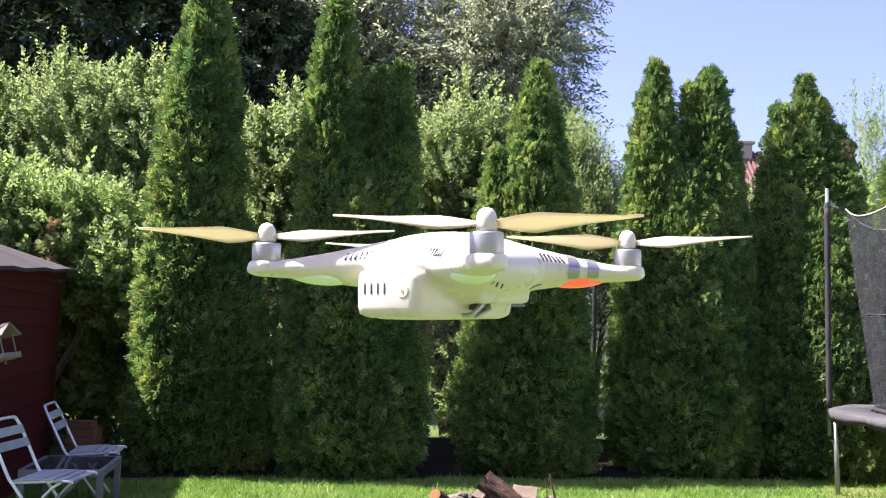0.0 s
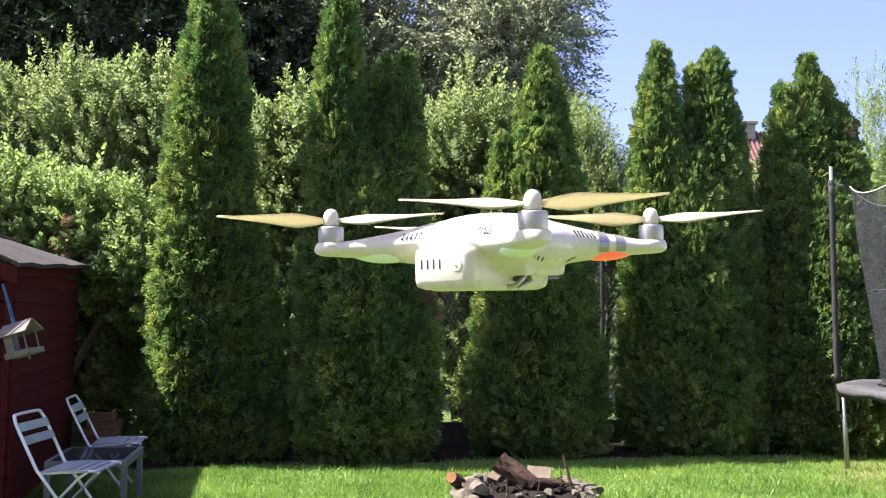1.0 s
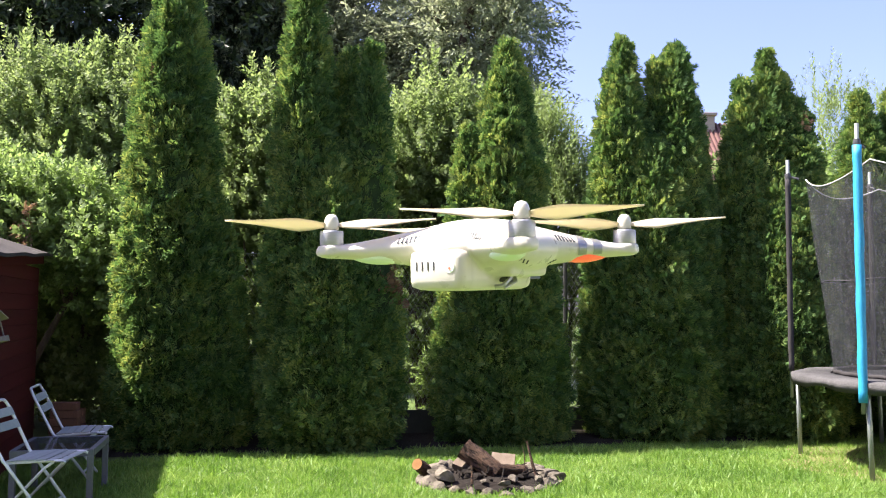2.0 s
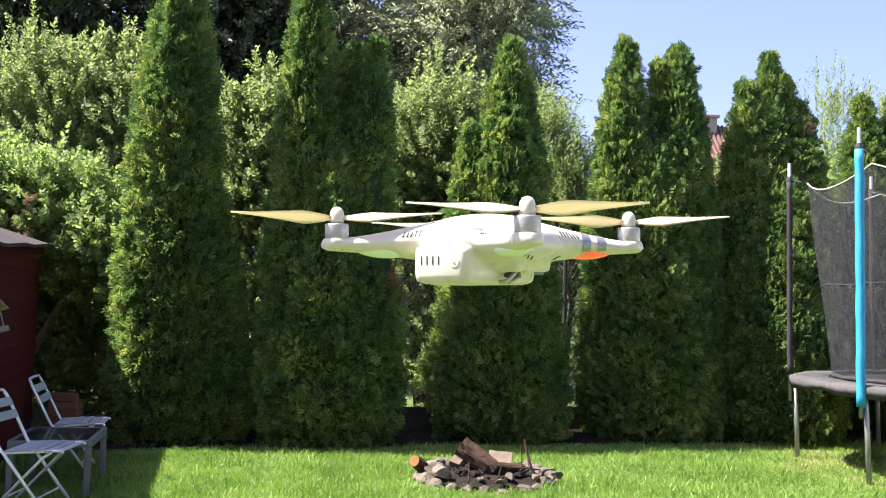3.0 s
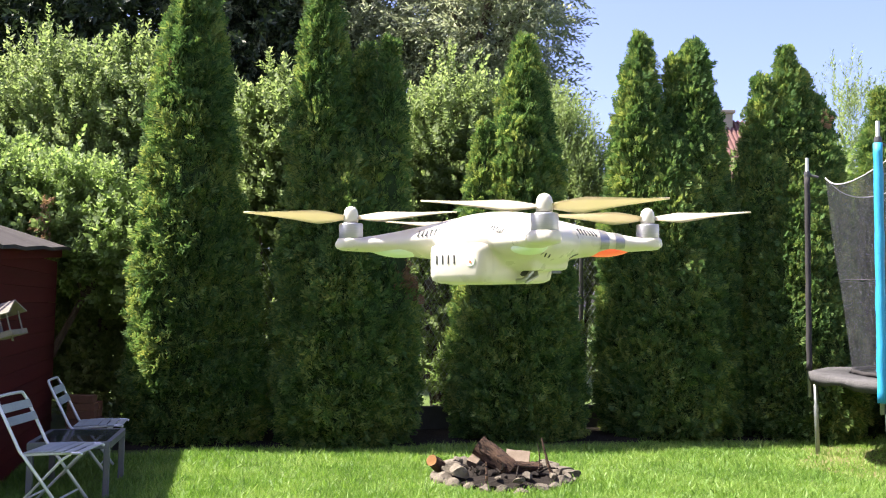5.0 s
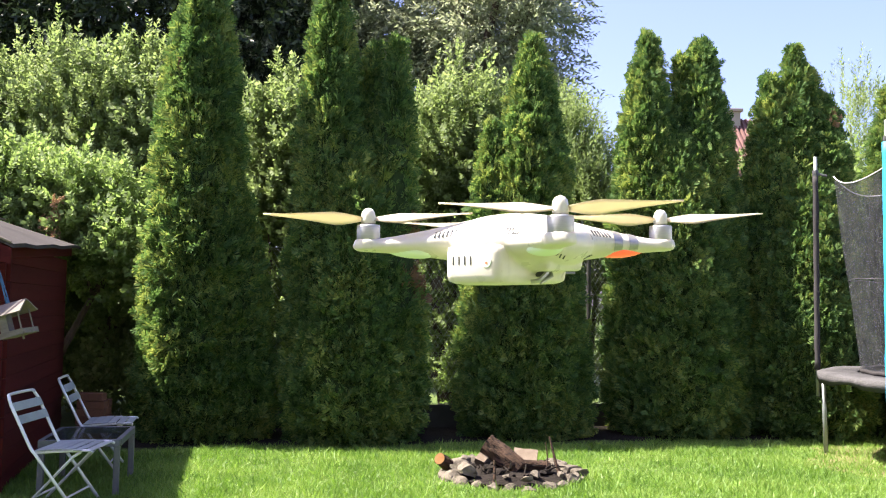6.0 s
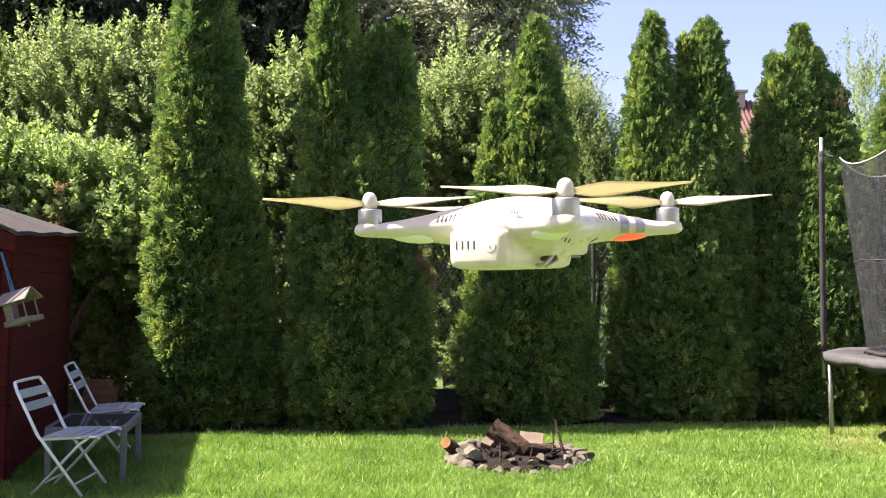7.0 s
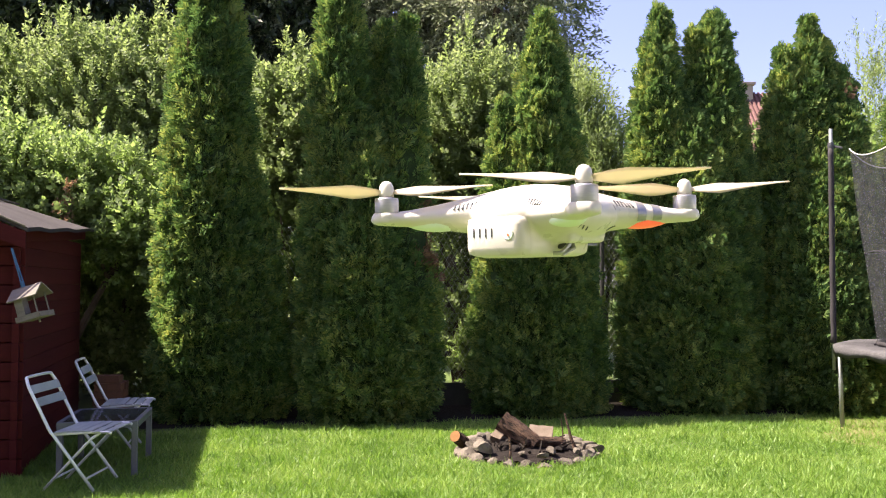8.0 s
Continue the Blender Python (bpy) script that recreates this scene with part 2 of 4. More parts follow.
def box(bm, lo, hi, bevel=0.0, m=None):
    c = [(a + b) / 2 for a, b in zip(lo, hi)]
    s = [b - a for a, b in zip(lo, hi)]
    made = bmesh.ops.create_cube(bm, size=1, matrix=Matrix.Translation(c) @ Matrix.Diagonal((*s, 1)))["verts"]
    if bevel:
        edges = list({e for v in made for e in v.link_edges})
        made = list({v for f in bmesh.ops.bevel(bm, geom=edges, offset=bevel, segments=2, affect="EDGES", profile=0.6)["faces"] for v in f.verts} | {v for v in made if v.is_valid})
    if m is not None:
        bmesh.ops.transform(bm, matrix=m, verts=[v for v in made if v.is_valid])
    return made


def tube(bm, points, radii, sides=8, cap=True, flat=1.0):
    """A round bar through points; radii: one number, or one for each point."""
    pts = [Vector(p) for p in points]
    if isinstance(radii, (int, float)):
        radii = [radii] * len(pts)
    rings = []
    side = None
    for i, p in enumerate(pts):
        way = (pts[min(i + 1, len(pts) - 1)] - pts[max(i - 1, 0)]).normalized()
        if side is None:
            side = way.orthogonal().normalized()
        side = (side - way * side.dot(way)).normalized()
        up = way.cross(side)
        rings.append([bm.verts.new(p + (side * math.cos(a) + up * math.sin(a) * flat) * radii[i]) for a in (2 * math.pi * k / sides for k in range(sides))])
    for a, b in zip(rings, rings[1:]):
        for k in range(sides):
            bm.faces.new((a[k], a[(k + 1) % sides], b[(k + 1) % sides], b[k]))
    if cap:
        bm.faces.new(rings[0][::-1])
        bm.faces.new(rings[-1])
    return rings


def lathe(bm, profile, sides=24, m=None):
    """Turns (radius, height) pairs round the z axis."""
    rings = [[bm.verts.new((r * math.cos(a), r * math.sin(a), z)) for a in (2 * math.pi * k / sides for k in range(sides))] for r, z in profile]
    for a, b in zip(rings, rings[1:]):
        for k in range(sides):
            bm.faces.new((a[k], a[(k + 1) % sides], b[(k + 1) % sides], b[k]))
    bm.faces.new(rings[0][::-1])
    bm.faces.new(rings[-1])
    if m is not None:
        bmesh.ops.transform(bm, matrix=m, verts=[v for r in rings for v in r])


def bend(points, steps=6):
    """A smooth line through points."""
    p = [Vector(q) for q in points]
    p = [p[0] * 2 - p[1]] + p + [p[-1] * 2 - p[-2]]
    out = []
    for i in range(1, len(p) - 2):
        for k in range(steps):
            u = k / steps
            a, b, c, d = p[i - 1:i + 3]
            out.append(0.5 * ((2 * b) + (c - a) * u + (2 * a - 5 * b + 4 * c - d) * u * u + (3 * b - a - 3 * c + d) * u ** 3))
    return out + [p[-2]]


rng = np.random.default_rng(7)


def unit(v):
    return v / np.maximum(np.linalg.norm(v, axis=-1, keepdims=True), 1e-6)


def scatter(name, shape, P, D, N, S):
    """One mesh with a copy of shape = (verts, triangles) at every place P: y along D, z along N, sized S."""
    tv, tf = np.array(shape[0], float), np.array(shape[1], int)
    D = unit(D)
    X = unit(np.cross(D, N))
    Z = np.cross(X, D)
    V = P[:, None] + S[:, None, None] * (tv[None, :, 0:1] * X[:, None] + tv[None, :, 1:2] * D[:, None] + tv[None, :, 2:3] * Z[:, None])
    F = (tf[None] + (np.arange(len(P)) * len(tv))[:, None, None]).reshape(-1, 3)
    me = bpy.data.meshes.new(name)
    me.vertices.add(V.size // 3)
    me.vertices.foreach_set("co", V.astype(np.float32).ravel())
    me.loops.add(F.size)
    me.loops.foreach_set("vertex_index", F.astype(np.int32).ravel())
    me.polygons.add(len(F))
    me.polygons.foreach_set("loop_start", np.arange(0, F.size, 3, dtype=np.int32))
    me.update(calc_edges=True)
    me.validate()
    return me


def leaf_shape(width, droop=0.12):
    """A leaf of two facets, folded along its width."""
    return [(0, 0, 0), (-width, 0.48, 0.07), (width, 0.48, 0.07), (0, 1, -droop)], [(0, 2, 1), (1, 2, 3)]


def shoot_shape(leaves, length, leaf, width, angle, seed, curve=0.0):
    """A twig with leaves spiralling up it, 1 = its length along y."""
    r = random.Random(seed)
    verts, faces = [(-0.008, 0, 0), (0.008, 0, 0), (0, 1, curve)], [(0, 1, 2)]
    lv, lf = leaf_shape(width)
    for i in range(leaves):
        u = (i + 0.7) / leaves
        turn = Matrix.Rotation(i * 2.4 + r.uniform(-0.4, 0.4), 3, "Y") @ Matrix.Rotation(angle * r.uniform(0.7, 1.25), 3, "X") @ Matrix.Rotation(r.uniform(-0.7, 0.7), 3, "Y")
        s = leaf / length * r.uniform(0.7, 1.15) * (1 - 0.35 * abs(u - 0.45))
        n = len(verts)
        for v in lv:
            w = turn @ (Vector(v) * s)
            verts.append((w.x, w.y + u * 0.95, w.z + curve * u * u))
        faces += [tuple(a + n for a in f) for f in lf]
    return verts, faces


def spray_shape(seed):
    """A flat thuja frond: a curved stem with side twigs that grow from it in one plane, tips bent over."""
    r = random.Random(seed)
    stem = [(0.05 * math.sin(k * 0.9), k / 4, 0.10 * (k / 4) - 0.26 * (k / 4) ** 3) for k in range(5)]
    verts, faces = list(stem), []
    for i, long in ((0, 0.42), (1, 0.56), (2, 0.46), (3, 0.28)):
        for way in (-1, 1):
            b = Vector(stem[i])
            a = way * (0.62 + r.uniform(-0.14, 0.14))
            l = long * r.uniform(0.8, 1.15)
            d = Vector((math.sin(a), math.cos(a), r.uniform(-0.30, 0.05)))
            side = Vector((math.cos(a), -math.sin(a), r.uniform(-0.3, 0.3))) * 0.062
            n = len(verts)
            if i in (0, 3):
                verts += [tuple(b + d * l * 0.9 - side), tuple(b + d * l + side)]
                faces += [(i, n + 1, n)]
            else:
                verts += [tuple(b + d * l * 0.62 - side), tuple(b + d * l * 0.62 + side), tuple(b + d * l + Vector((0, 0.04, -0.06)))]
                faces += [(i, n + 1, n), (n, n + 1, n + 2)]
    n = len(verts)
    verts += [(-0.06, 0.86, -0.1), (0.07, 0.85, -0.1)]
    faces += [(2, n + 1, n), (n, n + 1, 4)]
    return verts, faces


def lumps(P, scale, seed):
    """A smooth field of bumps over points."""
    r = np.random.default_rng(seed)
    out = np.zeros(len(P))
    for k in range(5):
        w = r.normal(size=3) * scale * (1 + 0.5 * k)
        out += np.sin(P @ w + r.uniform(0, 6.28)) / (1 + 0.4 * k)
    return out / 2.5


# ---- thuja hedge ----
def spire_radius(u, tip=0.6):
    return (np.clip(1 - np.clip((u - 0.2) / 0.8, 0, 1) ** 1.5, 0, 1) ** tip) * np.clip(0.84 + u * 2.2, 0, 1)


def thuja(at_y, spires, seed, label, dense=1.0, brown=()):
    """A columnar thuja of one or more spires (x, y offset, radius, height, bluntness of the tip)."""
    r = np.random.default_rng(seed)
    x0 = spires[0][0]
    tree = thing("thuja", label, "conifer", pose(x0, at_y, 0), "thuja hedge")
    bm = bmesh.new()
    tube(bm, [(0, 0, -0.05), (0.02, 0, 1.0), (0, 0.02, spires[0][3] * 0.9)], [0.09, 0.07, 0.02])
    part("trunk", bm, BARK, tree)
    sets = []
    r2 = random.Random(seed)
    for x, y, rad, h, tip in [q for q in spires if q[3] > 3]:
        spires = spires + [(x + r2.uniform(-0.04, 0.04), y, rad * 0.30, h + 0.04, 0.8), (x + r2.uniform(-0.12, 0.12), y - 0.05, rad * 0.42, h * 0.95, 0.8)]
    for i, (x, y, rad, h, tip) in enumerate(spires):
        # solid filler cone, coloured dark so gaps between fronds look shaded
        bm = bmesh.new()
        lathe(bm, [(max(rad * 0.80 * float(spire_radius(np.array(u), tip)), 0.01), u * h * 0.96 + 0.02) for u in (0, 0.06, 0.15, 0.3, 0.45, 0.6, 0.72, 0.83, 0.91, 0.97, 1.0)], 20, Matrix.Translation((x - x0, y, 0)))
        part("inner_core", bm, THUJA_GAP_SHADE, tree)
        tufts, each = int(dense * 385 * rad * h * 3.4), 4
        n = tufts * each
        u = np.repeat(r.uniform(0, 1, tufts), each)
        th = np.where(r.uniform(size=tufts) < 0.88, r.uniform(-math.pi - 0.15, 0.15, tufts), r.uniform(0, math.pi, tufts))
        th = np.repeat(th, each) + r.normal(0, 0.024, n) / max(rad, 0.3)
        u = np.clip(u + r.normal(0, 0.024, n) / h, 0, 1)
        out = np.stack([np.cos(th), np.sin(th), np.zeros(n)], 1)
        P = np.stack([x - x0 + 0 * u, y + 0 * u, u * h], 1)
        base = rad * spire_radius(u, tip)
        Q = P + out * base[:, None]
        bump = lumps(Q, 4.5, seed + i) * 0.045 + lumps(Q * np.array([1, 1, 0.6]), 11, seed + 9 + i) * 0.04 + lumps(Q, 24, seed + 5 + i) * 0.03
        depth = np.repeat(r.uniform(0, 1, tufts) ** 2 * 0.10, each) + r.uniform(0, 0.02, n)
        reach = np.maximum(base + np.minimum(base * 2, 0.75) * bump - depth - 0.04, 0.01)
        Q = P + out * reach[:, None]
        lean = np.repeat(r.normal(size=(tufts, 3)) * 0.34, each, 0)
        keep = np.ones(n, bool)
        for j, (x2, y2, rad2, h2, tip2) in enumerate(spires):
            if j != i:
                dd = np.hypot(Q[:, 0] - (x2 - x0), Q[:, 1] - y2)
                keep &= ~((dd < rad2 * 0.80 * spire_radius(np.clip(Q[:, 2] / h2, 0, 1), tip2)) & (Q[:, 2] < h2 * 0.97))
        Q, out, u, lean = Q[keep], out[keep], u[keep], lean[keep]
        n = len(Q)
        up = np.array([0, 0, 1.0])
        D = out * (0.75 - 0.35 * u[:, None]) + up * (0.30 + 0.65 * u[:, None]) + lean + r.normal(size=(n, 3)) * 0.30
        N = np.cross(out, up) * r.normal(0, 0.8, n)[:, None] + out * 0.45 + up * 0.45 + lean + r.normal(size=(n, 3)) * 0.25
        sets.append((Q, D, N, r.uniform(0.075, 0.155, n)))
    Q, D, N, S = (np.concatenate(a) for a in zip(*sets))
    live = np.ones(len(Q), bool)
    for k, (bx, bz, rx, rz) in enumerate(brown):
        dead = (((Q[:, 0] + x0 - bx) / rx) ** 2 + ((Q[:, 2] - bz) / rz) ** 2 < r.uniform(0.3, 1.2, len(Q))) & (Q[:, 1] < 0.1) & live
        live &= ~dead
        link_mesh("dead_patch", scatter("thuja_dead_twigs", spray_shape(seed + 1 + k), Q[dead], D[dead], N[dead], S[dead]), THUJA_BROWN if at_y < 9 else WITHERED, tree, "dry brown dead thuja twigs")
    link_mesh("foliage", scatter("thuja_foliage", spray_shape(seed), Q[live], D[live], N[live], S[live]), THUJA, tree)
    return tree


TALL = "tall columnar green thuja with dense scaly foliage, sunlit edge"
thuja(8.72, [(-2.24, 0, 0.50, 4.74, 0.44), (-1.92, 0.1, 0.43, 2.5, 0.5), (-2.40, 0.0, 0.38, 1.7, 0.5)], 11, TALL, brown=[(-2.42, 3.50, 0.05, 0.05)])
# last spire here is unseen, added at the back to shade the soil bed
thuja(8.80, [(-0.97, 0, 0.41, 4.66, 0.46), (-0.39, 0.05, 0.40, 3.3, 0.45), (-0.31, 0.03, 0.29, 3.92, 0.5), (-0.54, 0.10, 0.20, 3.90, 0.5), (-0.73, -0.05, 0.58, 3.0, 0.5), (-0.70, 0.36, 0.44, 2.3, 0.5)], 23, "twin-topped green thuja with a dry brown patch on its side", brown=[(-0.10, 1.75, 0.12, 0.42), (-1.25, 3.55, 0.07, 0.10), (-1.22, 4.0, 0.06, 0.05)])
# last spire again an unseen back one, added to block sun on the bed
thuja(9.20, [(1.10, 0, 0.52, 4.08, 0.55), (0.68, -0.03, 0.31, 3.18, 0.5), (1.28, 0, 0.40, 2.9, 0.5), (1.42, 0.02, 0.33, 1.3, 0.5), (0.96, -0.05, 0.50, 2.5, 0.5), (1.05, 0.36, 0.42, 2.2, 0.5)], 37, "pointed green thuja with a lower second tip")
thuja(9.55, [(2.42, 0, 0.45, 4.24, 0.5), (3.02, 0.05, 0.46, 4.20, 0.42), (3.07, 0.05, 0.42, 3.6, 0.45), (2.78, 0.0, 0.27, 4.00, 0.5), (2.73, -0.1, 0.60, 3.2, 0.5), (3.0, 0.0, 0.47, 2.9, 0.45)], 41, "broad green thuja with several pointed tips")
thuja(9.66, [(4.07, 0, 0.46, 4.18, 0.62), (3.80, -0.02, 0.42, 3.84, 0.5), (4.22, -0.02, 0.38, 3.86, 0.45), (4.37, -0.05, 0.42, 3.62, 0.42), (4.12, -0.15, 0.65, 2.9, 0.5), (3.85, 0.1, 0.40, 2.6, 0.4)], 53, "broad green thuja with yellowed sprays near its top", brown=[(4.42, 3.35, 0.06, 0.09)])
thuja(9.85, [(5.25, 0, 0.48, 3.75, 0.55), (5.62, 0.0, 0.46, 3.8, 0.55), (5.45, -0.1, 0.58, 2.6, 0.5)], 67, "green thuja standing behind the trampoline", dense=0.8)
thuja(10.0, [(6.65, 0, 0.55, 3.9, 0.55), (7.1, 0.1, 0.5, 3.7, 0.55)], 71, "green thuja at the end of the hedge", dense=0.4)


# ---- shrubs and trees behind the hedge ----
def bush(name, label, category, at, balls, shape, leaf_material, count, size, seed, up=0.6, trunk=0.06, fill=0.45, dead=None):
    """A crown of leafy shoots over several overlapping balls (x, y, z, rx, ry, rz), on a trunk with limbs."""
    r = np.random.default_rng(seed)
    tree = thing(name, label, category, pose(*at))
    bm = bmesh.new()
    for i, (x, y, z, rx, ry, rz) in enumerate(balls):
        foot = Vector((x * 0.25, y * 0.25, -0.05))
        top = Vector((x, y, z + rz * 0.3))
        mid = foot.lerp(top, 0.5) + Vector((r.uniform(-0.15, 0.15), r.uniform(-0.15, 0.15), 0.1)) * max(rx, 0.5)
        tube(bm, bend([foot, mid, top], 4), list(np.linspace(trunk, trunk * 0.25, 9)), 7)
        for k in range(4):
            a = r.uniform(0, 6.28)
            end = Vector((x + rx * 0.8 * math.cos(a), y + ry * 0.8 * math.sin(a), z + rz * r.uniform(-0.2, 0.7)))
            tube(bm, bend([mid.lerp(top, 0.4), mid.lerp(end, 0.6) + Vector((0, 0, 0.1 * rz)), end], 3), list(np.linspace(trunk * 0.45, trunk * 0.1, 7)), 5)
    part("trunk", bm, BARK, tree)
    vol = np.array([b[3] * b[4] + b[4] * b[5] + b[3] * b[5] for b in balls])
    each = 6
    clumps = count // each + 1
    pick = np.repeat(r.choice(len(balls), clumps, p=vol / vol.sum()), each)[:count]
    B = np.array(balls)[pick]
    d = unit(r.normal(size=(clumps, 3)))
    d[:, 1] = np.where(r.uniform(size=clumps) < 0.5, -np.abs(d[:, 1]), d[:, 1])
    d = unit(np.repeat(d, each, 0)[:count] + r.normal(size=(count, 3)) * 0.19 / B[:, 3:])
    rad = 1.04 - fill * np.repeat(r.uniform(0, 1, clumps) ** 1.3, each)[:count] - r.uniform(0, 0.1, count) + np.where(r.uniform(size=count) < 0.12, r.uniform(0, 0.16, count), 0)
    lump = 1 + 0.16 * lumps(d * 3 + pick[:, None], 1.5, seed)
    Q = B[:, :3] + d * B[:, 3:] * (rad * lump)[:, None]
    D = d * 0.6 + np.array([0, 0, up]) + r.normal(size=(count, 3)) * 0.35
    N = r.normal(size=(count, 3))
    ok = Q[:, 2] > 0.05
    link_mesh("crown", scatter(name + "_crown", shape, Q[ok], D[ok], N[ok], r.uniform(0.75, 1.25, count)[ok] * size), leaf_material, tree)
    if dead:
        k = 26
        Q = np.array(dead) + r.normal(size=(k, 3)) * np.array([0.04, 0.03, 0.11])
        link_mesh("dead_twig", scatter("dead_twig", shape, Q, r.normal(size=(k, 3)) * 0.3 + np.array([0, -0.1, -0.6]), r.normal(size=(k, 3)), r.uniform(0.10, 0.18, k)), WITHERED, tree, "dry brown withered twig")
    return tree


OVATE = shoot_shape(24, 0.30, 0.072, 0.27, 1.0, 3)
DENSE = shoot_shape(16, 0.5, 0.115, 0.16, 0.9, 8, curve=0.1)
FINE = shoot_shape(17, 0.5, 0.088, 0.17, 0.85, 6, curve=0.12)
LONG = shoot_shape(20, 0.5, 0.095, 0.14, 0.85, 5, curve=0.12)
bush("shrub", "leafy green shrub with upright shoots behind the shed", "shrub", (-5.1, 11.4, 0), [(-1.0, 0.3, 3.35, 1.4, 0.9, 1.15), (0.55, 0.3, 3.4, 1.1, 0.9, 1.25), (1.5, 0.2, 3.3, 0.8, 0.8, 1.3), (1.0, -0.2, 1.7, 1.3, 0.8, 1.6), (-0.65, -0.3, 1.7, 1.4, 0.8, 1.5)], OVATE, HEDGE_LEAF, 6600, 0.31, 101)
bush("shrub", "bright lime-green shrub beside the red shed", "shrub", (-4.6, 9.5, 0), [(-0.2, 0, 2.35, 0.85, 0.6, 0.72), (0.75, 0, 2.15, 0.85, 0.5, 0.65), (-0.9, 0, 2.0, 0.7, 0.5, 0.8), (1.48, -0.28, 1.82, 0.36, 0.34, 0.46)], OVATE, LIME_LEAF, 3000, 0.30, 103, dead=(0.87, -0.62, 2.16))
bush("shrub", "dark shaded leafy shrub beside the red shed", "shrub", (-3.9, 10.0, 0), [(0.35, 0.1, 1.05, 0.9, 0.5, 1.05), (-0.7, 0.1, 1.1, 0.9, 0.5, 1.1)], OVATE, HEDGE_LEAF, 1700, 0.30, 105)
bush("shrub", "grey-green leafy shrub showing between the thujas", "shrub", (-1.66, 10.2, 0), [(0, 0, 2.75, 0.52, 0.4, 1.15), (0.0, -0.1, 1.35, 0.52, 0.4, 1.3), (0.36, 0.1, 2.4, 0.42, 0.4, 1.1)], OVATE, HEDGE_LEAF, 2200, 0.31, 107)
bush("shrub", "tall light green shrub behind the fence", "shrub", (0.35, 11.5, 0), [(0.0, 0, 3.2, 0.65, 0.7, 1.2), (0.6, 0.1, 3.1, 0.6, 0.7, 1.1), (0.2, 0.1, 2.4, 0.7, 0.6, 0.8), (-0.42, 0.1, 2.9, 0.30, 0.5, 0.9), (0.95, 0.1, 3.3, 0.35, 0.5, 0.8)], OVATE, HEDGE_LEAF, 2100, 0.32, 109)
bush("shrub", "dark shaded shrub behind the wire fence", "shrub", (0.35, 11.4, 0), [(-0.1, 0.1, 1.2, 0.7, 0.4, 1.1), (0.7, 0.1, 1.2, 0.7, 0.4, 1.1)], OVATE, HEDGE_LEAF, 900, 0.32, 111)
bush("shrub", "grey-green shrub with thin twigs behind the fence", "shrub", (1.95, 11.2, 0), [(-0.1, 0, 2.4, 0.65, 0.7, 1.1), (0.3, 0.1, 1.6, 0.7, 0.6, 1.5), (-0.3, 0.2, 3.2, 0.5, 0.6, 0.9)], LONG, HEDGE_LEAF, 2700, 0.4, 113)
bush("shrub", "low yellow-green shrub in a gap of the hedge", "shrub", (0.31, 10.75, 0), [(0.17, 0, 0.5, 0.14, 0.18, 0.36)], OVATE, LIME_LEAF, 220, 0.24, 127, trunk=0.02)
bush("shrub", "green shrub behind the thujas", "shrub", (3.6, 11.3, 0), [(0, 0, 1.6, 0.8, 0.7, 1.6), (1.6, 0, 1.6, 0.8, 0.7, 1.7)], OVATE, LIME_LEAF, 1500, 0.36, 131)
bush("young_tree", "slender pale green young tree with feathery twigs", "tree", (6.35, 12.4, 0), [(-0.35, 0, 3.6, 0.6, 0.6, 1.25), (0.5, 0, 3.5, 0.7, 0.6, 1.1), (0.1, 0, 2.4, 0.7, 0.6, 1.4)], LONG, HEDGE_LEAF, 800, 0.36, 137, up=1.0, fill=0.8, trunk=0.04)
bush("willow_tree", "tall grey-green willow with drooping narrow leaves", "tree", (-0.4, 16.5, 0), [(0, 0, 7.4, 2.4, 2.0, 2.4), (1.5, -2.0, 6.0, 1.2, 1.0, 1.6), (1.95, -2.0, 4.2, 0.9, 0.8, 1.3), (-1.9, -0.2, 6.0, 1.9, 1.6, 2.2), (0.2, -0.4, 4.6, 2.0, 1.4, 2.0), (2.1, -1.8, 7.4, 0.8, 0.8, 1.1)], FINE, WILLOW_LEAF, 11000, 0.62, 139, up=-0.25, trunk=0.22, fill=0.6)
bush("willow_tree", "tree behind the shrubs with deep shade put into its leaf colour", "tree", (-5.6, 16.0, 0), [(0, 0, 6.8, 2.6, 2.0, 2.6), (-2.6, 0, 6.2, 2.2, 1.8, 2.6), (2.2, -0.2, 6.0, 1.7, 1.5, 2.3), (0, -0.5, 3.6, 2.8, 1.5, 2.2), (-1.2, 0.6, 8.2, 2.6, 1.6, 1.8), (2.6, 0.8, 7.6, 2.0, 1.4, 1.9), (-4.2, 0.5, 6.4, 2.2, 1.6, 3.0)], DENSE, SHADE_LEAF, 10000, 0.76, 149, up=-0.1, trunk=0.2, fill=0.6)


# ---- ground ----
bm = bmesh.new()
bmesh.ops.create_grid(bm, x_segments=1, y_segments=1, size=400)
tagged(part("ground", bm, SOIL), "flat lawn soil with short green grass", "ground", kind="structure")


